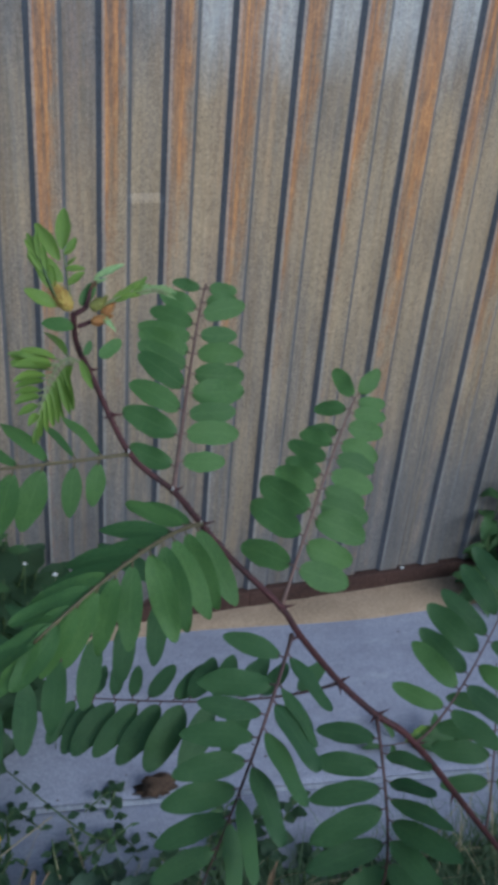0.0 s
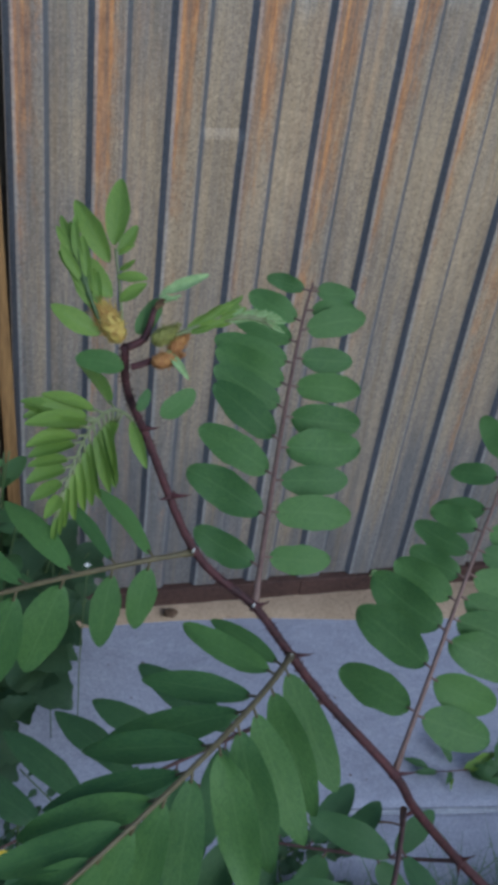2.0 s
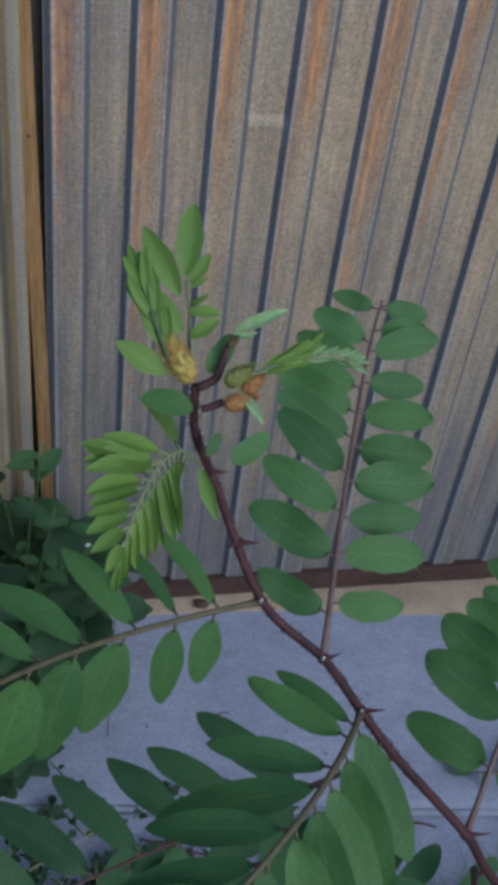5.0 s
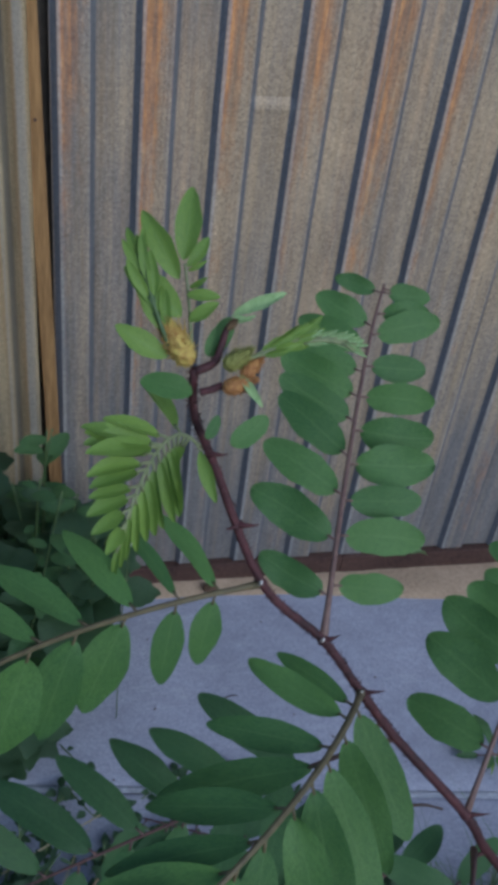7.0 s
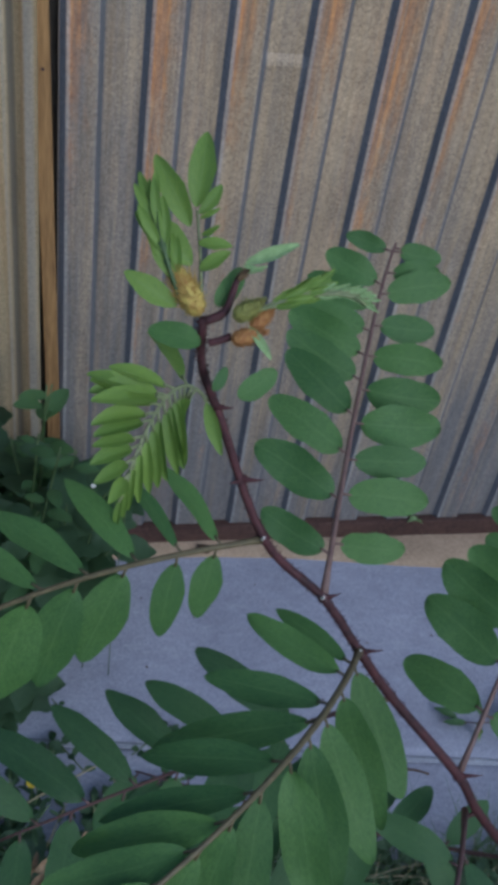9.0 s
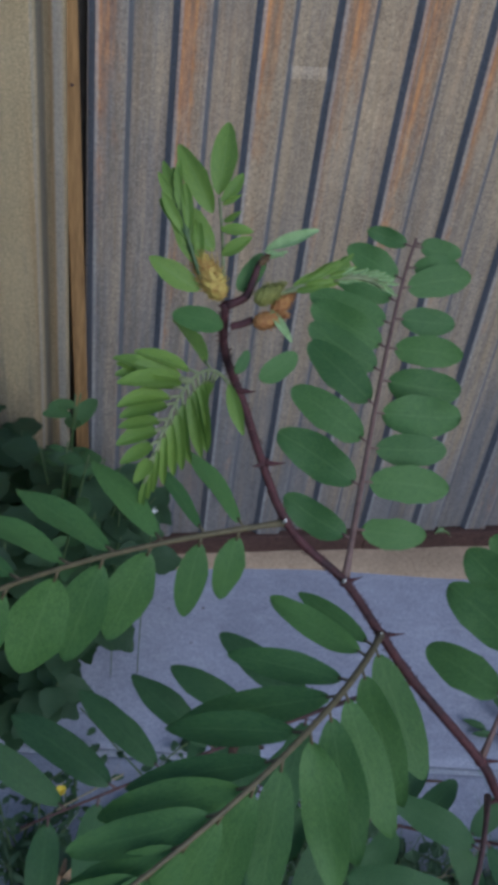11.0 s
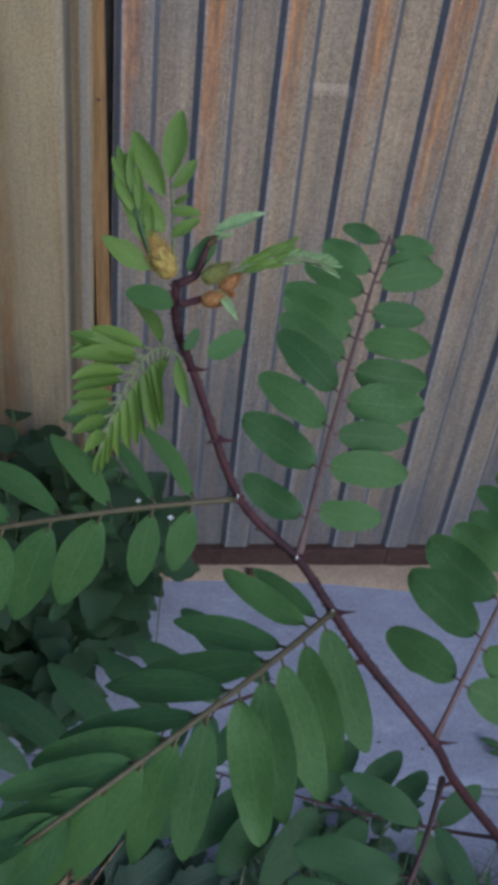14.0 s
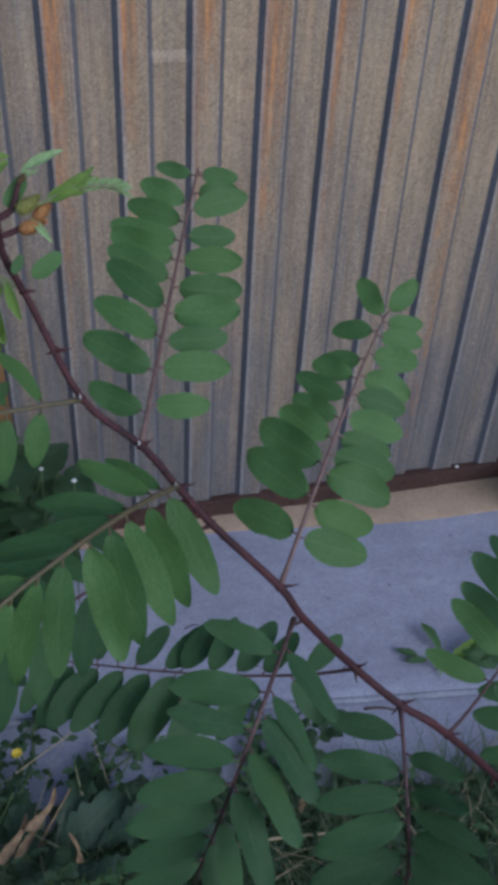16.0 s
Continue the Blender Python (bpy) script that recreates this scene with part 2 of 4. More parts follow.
def concrete_material(name):
    """Smooth bluish concrete with pale scuffs, dark pits and hairline cracks."""
    m, n, l, p = mat(name)
    v = coords(n, l)
    fine, wide = noise_tex(n, l, v, 260, 6, 0.7), noise_tex(n, l, v, 5, 5)
    c = mix(n, l, wide, ramp(n, l, fine, [(0.33, (0.203, 0.209, 0.270)), (0.67, (0.362, 0.370, 0.462))]), ramp(n, l, fine, [(0.33, (0.253, 0.259, 0.328)), (0.67, (0.436, 0.444, 0.545))]))
    scuff = math_node(n, l, "MULTIPLY", math_node(n, l, "SUBTRACT", noise_tex(n, l, coords(n, l, (9, 30, 9)), 1.0, 8, 0.75), 0.57), 5.0, True)
    c = mix(n, l, math_node(n, l, "MULTIPLY", scuff, 0.60), c, (0.52, 0.53, 0.58))
    cloud = noise_tex(n, l, coords(n, l, (7, 11, 7)), 1.0, 8, 0.7)
    c = mix(n, l, 1.0, c, ramp(n, l, cloud, [(0.30, (0.80, 0.80, 0.81)), (0.52, (1, 1, 1)), (0.75, (1.13, 1.13, 1.12))]), "MULTIPLY")
    pit = math_node(n, l, "MULTIPLY", math_node(n, l, "SUBTRACT", noise_tex(n, l, v, 90, 3), 0.68), 10.0, True)
    c = mix(n, l, math_node(n, l, "MULTIPLY", pit, 0.5), c, (0.12, 0.12, 0.14))
    l.new(c, p.inputs["Base Color"])
    p.inputs["Roughness"].default_value = 0.8
    bump(n, l, math_node(n, l, "SUBTRACT", fine, pit), p, 0.4, 0.001)
    return m


def leaf_material(name, dark, light, vein, gloss=0.55, through_light=0.36, ribbing=0.35):
    """A leaf's skin: side veins from the midrib, tone by leaf, mottling; some light passes through."""
    m, n, l, p = mat(name)
    uv = n.new("ShaderNodeUVMap")
    s = n.new("ShaderNodeSeparateXYZ")
    l.new(uv.outputs[0], s.inputs[0])
    across = math_node(n, l, "ABSOLUTE", math_node(n, l, "SUBTRACT", s.outputs[1], 0.5))
    slanted = math_node(n, l, "SUBTRACT", math_node(n, l, "MULTIPLY", s.outputs[0], 11.0), math_node(n, l, "MULTIPLY", across, 7.0))
    wave = math_node(n, l, "ABSOLUTE", math_node(n, l, "SUBTRACT", math_node(n, l, "FRACT", slanted), 0.5))
    side = math_node(n, l, "SUBTRACT", 1.0, math_node(n, l, "MULTIPLY", wave, 9.0), True)
    midrib = math_node(n, l, "SUBTRACT", 1.0, math_node(n, l, "MULTIPLY", across, 30.0), True)
    info = n.new("ShaderNodeObjectInfo")
    mottle = noise_tex(n, l, coords(n, l, (1, 1, 1), "Generated"), 9, 7, 0.72)
    f = math_node(n, l, "ADD", math_node(n, l, "MULTIPLY", info.outputs["Random"], 0.60), math_node(n, l, "MULTIPLY", mottle, 0.95))
    c = ramp(n, l, f, [(0.32, dark), (1.08, light)])
    fleck = noise_tex(n, l, coords(n, l, (1, 1, 1), "Generated"), 30, 4, 0.75)
    c = mix(n, l, 1.0, c, ramp(n, l, fleck, [(0.30, (0.58, 0.62, 0.66)), (0.52, (1, 1, 1)), (0.72, (1.40, 1.30, 1.12))]), "MULTIPLY")
    c = mix(n, l, math_node(n, l, "MULTIPLY", math_node(n, l, "MAXIMUM", math_node(n, l, "MULTIPLY", side, ribbing), midrib), 0.45), c, vein)
    l.new(c, p.inputs["Base Color"])
    p.inputs["Roughness"].default_value = gloss
    p.inputs["Specular IOR Level"].default_value = 0.36
    bump(n, l, math_node(n, l, "ADD", math_node(n, l, "MULTIPLY", side, -0.8), fleck), p, 0.16, 0.02)
    t = n.new("ShaderNodeBsdfTranslucent")
    l.new(mix(n, l, 0.5, c, (0.11, 0.27, 0.07)), t.inputs[0])
    ms = n.new("ShaderNodeMixShader")
    ms.inputs[0].default_value = through_light
    l.new(p.outputs[0], ms.inputs[1])
    l.new(t.outputs[0], ms.inputs[2])
    l.new(ms.outputs[0], n["Material Output"].inputs[0])
    return m


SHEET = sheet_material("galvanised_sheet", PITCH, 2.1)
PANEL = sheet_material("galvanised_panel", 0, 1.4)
RUST = speckled("rusty_steel", (0.040, 0.020, 0.017), (0.105, 0.055, 0.044), 120, 0.85, 0.2)
MORTAR = speckled("tan_mortar", (0.255, 0.180, 0.120), (0.44, 0.32, 0.225), 140, 0.9)
PALE_MORTAR = speckled("pale_mortar", (0.22, 0.23, 0.275), (0.39, 0.40, 0.455), 160, 0.9, 0, 14)
CONCRETE = concrete_material("grey_concrete")
WOOD = speckled("brown_batten", (0.15, 0.078, 0.028), (0.33, 0.185, 0.070), 40, 0.8, 0.0, 8, 0.4, (8, 8, 0.6))
BACKING = speckled("dark_board", (0.03, 0.028, 0.025), (0.07, 0.06, 0.05), 50, 0.9)
SOIL = speckled("dark_soil", (0.02, 0.017, 0.012), (0.07, 0.055, 0.035), 25, 0.95, 0, 3)
BARK = speckled("red_brown_bark", (0.024, 0.007, 0.009), (0.080, 0.021, 0.024), 260, 0.75, 0, 30, 0.5)
STALK = speckled("tan_green_stalk", (0.070, 0.055, 0.028), (0.140, 0.112, 0.056), 200, 0.6)
STALK_RED = speckled("dull_red_stalk", (0.062, 0.030, 0.031), (0.125, 0.066, 0.060), 200, 0.6)
STALK_PINK = speckled("pinkish_tan_stalk", (0.088, 0.045, 0.041), (0.180, 0.108, 0.088), 200, 0.6)
WEED_STALK = speckled("green_weed_stalk", (0.05, 0.09, 0.03), (0.10, 0.15, 0.05), 150, 0.6)
BUD_GREEN = speckled("green_bud", (0.12, 0.12, 0.025), (0.27, 0.27, 0.07), 700, 0.8, 0, 120)
BUD_TIP = speckled("brown_bud", (0.05, 0.025, 0.012), (0.16, 0.10, 0.045), 700, 0.8, 0, 120)
BUD_YELLOW = speckled("yellow_bud", (0.24, 0.085, 0.022), (0.47, 0.37, 0.09), 500, 0.8, 0, 75)
BUD_ORANGE = speckled("orange_bud", (0.20, 0.065, 0.025), (0.44, 0.23, 0.07), 500, 0.8, 0, 90)
PALE_STALK = speckled("pale_green_stalk", (0.13, 0.155, 0.07), (0.24, 0.265, 0.13), 300, 0.6)
PALE = speckled("silvery_young_leaf", (0.15, 0.25, 0.09), (0.27, 0.38, 0.17), 300, 0.6)
DRY_LEAF = speckled("dry_tan_leaf", (0.15, 0.09, 0.048), (0.37, 0.255, 0.15), 120, 0.85)
STRAW = speckled("dry_straw", (0.30, 0.24, 0.13), (0.52, 0.44, 0.28), 90, 0.8)
DEBRIS = speckled("brown_dead_leaf", (0.05, 0.03, 0.02), (0.13, 0.075, 0.045), 150, 0.9)
WHITE = speckled("white_chip", (0.6, 0.6, 0.58), (0.8, 0.8, 0.78), 200, 0.7)
PETAL = speckled("yellow_petal", (0.55, 0.38, 0.02), (0.75, 0.55, 0.05), 200, 0.6)
LEAF = leaf_material("locust_leaf", (0.045, 0.117, 0.039), (0.104, 0.216, 0.062), (0.15, 0.27, 0.09))
# the locust leaf again, darker: shade on the lower leaves put into the colour
SHADED_LEAF = leaf_material("shaded_locust_leaf", (0.028, 0.078, 0.034), (0.066, 0.148, 0.055), (0.09, 0.18, 0.07))
YOUNG = leaf_material("young_locust_leaf", (0.108, 0.190, 0.034), (0.190, 0.300, 0.055), (0.21, 0.33, 0.12), 0.5, 0.3, 0.75)
WEED = leaf_material("weed_leaf", (0.028, 0.060, 0.033), (0.060, 0.108, 0.053), (0.05, 0.10, 0.04))
WEED_LIGHT = leaf_material("light_weed_leaf", (0.046, 0.106, 0.044), (0.092, 0.180, 0.066), (0.12, 0.20, 0.08))
DOCK = leaf_material("dock_leaf", (0.022, 0.050, 0.033), (0.048, 0.090, 0.053), (0.16, 0.19, 0.11), 0.55, 0.22, 0.5)
GRASS = leaf_material("grass_blade", (0.044, 0.086, 0.046), (0.125, 0.185, 0.100), (0.09, 0.15, 0.05))


# ---- mesh helpers ----
def part(name, bm, material, parent=None, label="", smooth=True):
    """Links a bmesh as one mesh object, in world places, under a thing or a part."""
    me = bpy.data.meshes.new(name)
    bm.normal_update()
    bm.to_mesh(me)
    bm.free()
    for f in me.polygons:
        f.use_smooth = smooth
    me.materials.append(material)
    ob = new(name, me)
    if parent:
        hang(ob, parent)
    return tagged(ob, label)


def hang(ob, parent):
    ob.parent = parent
    ob.matrix_parent_inverse = (Matrix.Identity(4) if parent.parent else Matrix.Translation(-parent.location))


def thing(name, base, label, category, group="", kind=""):
    ob = new(name)
    ob.empty_display_size = 0.05
    ob.location = base
    return tagged(ob, label, category, group, kind)


def box(bm, x0, x1, y0, y1, z0, z1, bevel=0.0):
    m = Matrix.LocRotScale(((x0 + x1) / 2, (y0 + y1) / 2, (z0 + z1) / 2), None, (x1 - x0, y1 - y0, z1 - z0))
    made = bmesh.ops.create_cube(bm, size=1.0, matrix=m)
    if bevel:
        edges = list({e for v in made["verts"] for e in v.link_edges})
        bmesh.ops.bevel(bm, geom=edges, offset=bevel, segments=2, affect="EDGES", profile=0.5)


def tube(bm, points, radii, sides=8):
    """A tapered tube through the points, closed at both ends."""
    rings = []
    up = Vector((0.13, 0.21, 0.97))
    for i, p in enumerate(points):
        d = (points[min(i + 1, len(points) - 1)] - points[max(i - 1, 0)]).normalized()
        a = d.cross(up).normalized()
        b = d.cross(a)
        rings.append([bm.verts.new(p + radii[i] * (a * math.cos(k * 2 * math.pi / sides) + b * math.sin(k * 2 * math.pi / sides)))
                      for k in range(sides)])
    for r, s in zip(rings, rings[1:]):
        for k in range(sides):
            bm.faces.new((r[k], r[(k + 1) % sides], s[(k + 1) % sides], s[k]))
    bm.faces.new(rings[0][::-1])
    bm.faces.new(rings[-1])


def glide(points, steps=6):
    """A smooth line through the points."""
    pts = [points[0] * 2 - points[1], *points, points[-1] * 2 - points[-2]]
    out = []
    for a, b, c, d in zip(pts, pts[1:], pts[2:], pts[3:]):
        for k in range(steps):
            t = k / steps
            out.append(0.5 * (2 * b + (c - a) * t + (2 * a - 5 * b + 4 * c - d) * t * t + (3 * b - a - 3 * c + d) * t ** 3))
    return out + [points[-1]]


def blade_mesh(name, material, outline, fold=0.18, curl=0.10, cells=12, wavy=0.0, seed=1, uneven=0.14):
    """A leaf of length 1 along x with its midrib sunk; outline(u) gives the half width."""
    rnd = random.Random(seed)
    bm = bmesh.new()
    uv = bm.loops.layers.uv.new("UVMap")
    cols = (-1.0, -0.55, 0.0, 0.55, 1.0)
    bend, phase = rnd.uniform(-0.03, 0.03), rnd.uniform(0, 6)
    grid, place = [], {}
    for i in range(cells + 1):
        u = 0.5 - 0.5 * math.cos(math.pi * i / cells)
        w = outline(u)
        row = []
        for c in cols:
            y = c * w * (1 + uneven * noise.noise(V(u * 4.5, 3 * (c > 0), seed * 1.7))) + bend * math.sin(math.pi * u)
            z = fold * abs(c) * w - curl * (u - 0.35) ** 2 + wavy * abs(c) * math.sin(9 * u + phase + c) * 0.03
            vert = bm.verts.new((u, y, z))
            place[vert] = (u, 0.5 + 0.5 * c)
            row.append(vert)
        grid.append(row)
    for r, s in zip(grid, grid[1:]):
        for k in range(len(cols) - 1):
            f = bm.faces.new((r[k], s[k], s[k + 1], r[k + 1]))
            for loop in f.loops:
                loop[uv].uv = place[loop.vert]
    bm.normal_update()
    me = bpy.data.meshes.new(name)
    bm.to_mesh(me)
    bm.free()
    for f in me.polygons:
        f.use_smooth = True
    me.materials.append(material)
    return me


def oval(ratio, blunt=1.95):
    """Half width of an oblong leaflet with rounded ends."""
    return lambda u: ratio * 0.5 * max(0.0, 1 - abs(2 * u - 1) ** blunt) ** (1 / blunt) * (1 + 0.06 * math.cos(math.pi * u)) + 0.003


def lobed(ratio, lobes=3.5):
    return lambda u: ratio * 0.5 * max(0.0, math.sin(math.pi * min(1, u * 0.97 + 0.02))) ** 0.7 * (1.1 - 0.5 * u) * (0.82 + 0.28 * abs(math.sin(lobes * math.pi * u))) + 0.004


def jagged(ratio):
    """Half width of a leaf with a toothed rim."""
    return lambda u: ratio * 0.5 * max(0.0, math.sin(math.pi * u ** 0.8)) ** 0.8 * (0.74 + 0.36 * (u * 6.5 % 1.0)) + 0.004


def set_blade(mesh, name, parent, base, along, face, length, width=1.0):
    """One leaf with its foot at base, pointing along, its upper side to face."""
    x = along.normalized()
    z = (face - x * face.dot(x)).normalized()
    y = z.cross(x)
    m = Matrix.Translation(base) @ Matrix((x, y, z)).transposed().to_4x4() @ Matrix.Diagonal((length, length * width, length, 1))
    ob = new(name, mesh)
    ob.parent = parent
    if parent.parent is None:
        ob.matrix_parent_inverse = Matrix.Translation(-parent.location)
    ob.matrix_basis = m
    return ob


def V(*a):
    return Vector(a)


# ---- ground ----
def build_ground():
    bm = bmesh.new()
    bmesh.ops.create_grid(bm, x_segments=60, y_segments=60, size=1.0)
    for v in bm.verts:
        x, y = v.co.x, v.co.y
        sx, sy = math.copysign(abs(x) ** 5 * 900 + abs(x) * 1.6, x), math.copysign(abs(y) ** 5 * 900 + abs(y) * 1.6, y)
        near = math.exp(-(sx * sx + sy * sy) / 6)
        v.co = V(sx, sy - 0.8, -0.085 + 0.012 * near * noise.noise(V(sx * 6, sy * 6, 0)))
    tagged(part("ground", bm, SOIL), "dark soil under weeds and grass", "ground", kind="structure")


def joint_line(x):
    """The joint between the slabs runs a little askew of the wall."""
    return -0.497 - 0.13 * x


def slab(name, x0, x1, near, far, top, seed):
    bm = bmesh.new()
    bmesh.ops.create_grid(bm, x_segments=60, y_segments=24, size=0.5)
    for v in bm.verts:
        x = x0 + (v.co.x + 0.5) * (x1 - x0)
        y = near(x) + (v.co.y + 0.5) * (far(x) - near(x))
        edge = min(v.co.y + 0.5, 0.5 - v.co.y)
        y += 0.006 * noise.noise(V(x * 9, seed, 0)) * (edge < 0.02)
        v.co = V(x, y, top + 0.0012 * noise.noise(V(x * 7, y * 7, seed)) - (0.004 if edge < 0.01 else 0))
    bmesh.ops.solidify(bm, geom=bm.faces[:], thickness=0.05)
    return part(name, bm, CONCRETE, pavement)


build_ground()
pavement = thing("pavement", (0, -0.3, -0.06), "bluish grey concrete slabs along the foot of the wall", "pavement", kind="structure")
slab("slab", -1.2, 2.2, lambda x: joint_line(x) + 0.0035, lambda x: 0.02, -0.060, 1)
slab("slab", -1.2, 2.2, lambda x: min(-0.72, joint_line(x) - 0.05), lambda x: joint_line(x) - 0.0035, -0.0625, 2)
bm = bmesh.new()
rings = []
for i in range(340):
    x = -1.19 + i * 0.01
    mid, wide = joint_line(x) + 0.002 * noise.noise(V(x * 6, 3, 1)), 0.003 + 0.0022 * noise.noise(V(x * 11, 8, 2))
    rings.append([bm.verts.new((x, y, z + 0.0012 * noise.noise(V(x * 60, y * 60, 1)))) for y, z in
                  ((mid + wide + 0.004, -0.0635), (mid + wide, -0.0606), (mid, -0.0598), (mid - wide, -0.0612), (mid - wide - 0.004, -0.0655))])
for r, t in zip(rings, rings[1:]):
    for a, b, c, d in zip(r, t, t[1:], r[1:]):
        bm.faces.new((a, d, c, b))
part("joint", bm, PALE_MORTAR, pavement, "pale crumbling mortar joint between slabs")


# ---- the corrugated wall ----
def dent(x, z):
    """A small crease pressed into one sunk face."""
    inside = -0.064 < x < -0.002
    return -0.0035 * math.exp(-((z - 0.962) / 0.011) ** 2) + 0.002 * math.exp(-((z - 0.981) / 0.006) ** 2) if inside else 0.0


def corrugated(name, k0, k1, top):
    """Trapezoid sheet: raised face after each rib, sunk face before the next."""
    x = k0 * PITCH
    profile = [(x - 0.006, 0.0042), (x - 0.0045, 0.0035)] if k0 < 0 else []
    for k in range(k0, k1):
        x = k * PITCH
        profile += [(x + 0.0038, -0.0045), (x + 0.0055, -0.0052), (x + 0.028, -0.0049), (x + 0.0485, -0.0052), (x + 0.050, -0.0045),
                    (x + 0.0555, 0.0035), (x + 0.057, 0.0042), (x + 0.084, 0.0039), (x + 0.1095, 0.0042), (x + 0.1112, 0.0035)]
    profile += [(k1 * PITCH + 0.0045, -0.0062), (k1 * PITCH + 0.03, -0.0062)]
    bm = bmesh.new()
    rows = 40
    levels = sorted([0.003 + (top - 0.003) * i / rows for i in range(rows + 1)] + [0.955, 0.962, 0.968, 0.973, 0.978, 0.984])
    skins = []
    for back in (0.0, 0.0008):
        skins.append([[bm.verts.new((x + 0.0012 * noise.noise(V(x * 3 + 40, z * 1.3, 7)),
                                     y + back + 0.0016 * noise.noise(V(x * 4 + 40, z * 2.2, 3)) + dent(x, z),
                                     z + (0.002 * noise.noise(V(x * 14 + 40, 1, 5)) if z < 0.01 else 0))) for x, y in profile] for z in levels])
    for grid in skins:
        for r, s in zip(grid, grid[1:]):
            for a, b, c, d in zip(r, r[1:], s[1:], s):
                bm.faces.new((a, b, c, d))
    front, rear = skins
    for a, b, c, d in zip(front[0], front[0][1:], rear[0][1:], rear[0]):
        bm.faces.new((b, a, d, c))
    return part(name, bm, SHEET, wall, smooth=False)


wall = thing("wall_north", (0, 0, 0), "wall of rusty galvanized corrugated steel sheets", "wall", kind="structure")
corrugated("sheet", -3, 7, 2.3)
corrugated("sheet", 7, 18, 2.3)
bm = bmesh.new()
box(bm, -1.2, 2.1, 0.030, 0.10, -0.05, 2.3)
part("backing_board", bm, BACKING, wall, smooth=False)

bm = bmesh.new()
for i in range(9):
    x0 = -1.2 + i * 0.36
    box(bm, x0, x0 + 0.36, -0.011 + 0.001 * (i % 2), 0.028, -0.050, -0.001, 0.002)
part("sill_strip", bm, RUST, wall, "rusted brown steel sill strip", smooth=False)


def mortar_edge(x):
    """How far the mortar bed reaches out from the wall."""
    return 0.041 + 0.064 / (1 + math.exp(-(x - 0.28) / 0.11)) + 0.003 * noise.noise(V(x * 8, 2, 2))


bm = bmesh.new()
rings = []
for i in range(168):
    x = -1.19 + i * 0.02
    out = mortar_edge(x)
    rings.append([bm.verts.new((x, y, z + 0.002 * noise.noise(V(x * 20, y * 40, 4)))) for y, z in
                  ((0.02, -0.044), (-0.01, -0.046), (-0.5 * out, -0.049), (-out + 0.005, -0.053), (-out, -0.058), (-out, -0.066))])
for r, s in zip(rings, rings[1:]):
    for a, b, c, d in zip(r, s, s[1:], r[1:]):
        bm.faces.new((a, b, c, d))
part("mortar_bed", bm, MORTAR, wall, "tan mortar bed under the sill")

# out of view, added to keep low light off the foot of wall_north
bm = bmesh.new()
box(bm, -7, 7, -4.7, -4.5, -0.1, 2.1)
tagged(part("wall_south", bm, MORTAR, smooth=False), "plain unseen wall, added to shape the light in the yard", "wall", kind="structure")

# added out of view, set far off so that skylight comes in from the left
bm = bmesh.new()
box(bm, -7.2, -7.0, -4.5, 0.1, -0.1, 2.1)
box(bm, -7.0, -1.2, 0.0, 0.1, -0.1, 2.1)
tagged(part("wall_west", bm, MORTAR, smooth=False), "plain unseen wall, added to shape the light in the yard", "wall", kind="structure")

# flat panel that ends the wall, with its rolled edge and a wooden batten
panel = thing("metal_panel", (-0.7, 0, 0), "flat galvanized panel with an orange rust run and rolled edge", "panel", kind="structure")
bm = bmesh.new()
profile = [(-1.198, -0.012), (-0.90, -0.012), (-0.606, -0.012), (-0.600, -0.004), (-0.592, -0.004), (-0.586, -0.012), (-0.500, -0.0125), (-0.427, -0.012), (-0.420, -0.003),
           (-0.411, -0.003), (-0.406, -0.009), (-0.402, -0.013), (-0.3955, -0.0145), (-0.391, -0.0150), (-0.385, -0.0165), (-0.381, -0.0140), (-0.379, -0.004), (-0.379, 0.02)]
grid = [[bm.verts.new((x + 0.002 * noise.noise(V(x * 2, z, 9)), y + 0.002 * noise.noise(V(x * 3, z * 1.5, 6)), z)) for x, y in profile] for z in [0.003 + i * 0.0766 for i in range(31)]]
for r, s in zip(grid, grid[1:]):
    for a, b, c, d in zip(r, r[1:], s[1:], s):
        bm.faces.new((a, b, c, d))
bmesh.ops.solidify(bm, geom=bm.faces[:], thickness=-0.0008)
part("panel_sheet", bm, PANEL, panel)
bm = bmesh.new()
box(bm, -0.3785, -0.3555, -0.003, 0.029, 0.003, 2.3, 0.0015)
for v in bm.verts:
    v.co.x += 0.024 * (0.70 - v.co.z)
batten = part("batten", bm, WOOD, panel, "narrow brown wooden batten", smooth=False)
bm = bmesh.new()
bmesh.ops.create_uvsphere(bm, u_segments=8, v_segments=5, radius=0.0028, matrix=Matrix.LocRotScale(V(-0.372, -0.003, 0.936), None, (1, 0.5, 1)))
part("nail", bm, RUST, batten)


# ---- the locust branch ----
def leaf_line(p0, pm, p1):
    """A bowed line from p0 over pm to p1."""
    c = pm * 2 - (p0 + p1) * 0.5
    at = lambda s: p0 * (1 - s) ** 2 + c * 2 * s * (1 - s) + p1 * s * s
    slope = lambda s: ((c - p0) * 2 * (1 - s) + (p1 - c) * 2 * s).normalized()
    return at, slope


LEAFLETS = [blade_mesh("leaflet", LEAF, oval(0.44 + 0.03 * (k % 3 - 1)), 0.06 + 0.05 * (k % 3), 0.06 + 0.09 * (k % 2), wavy=0.6 + 0.4 * (k % 3), seed=k) for k in range(10)]
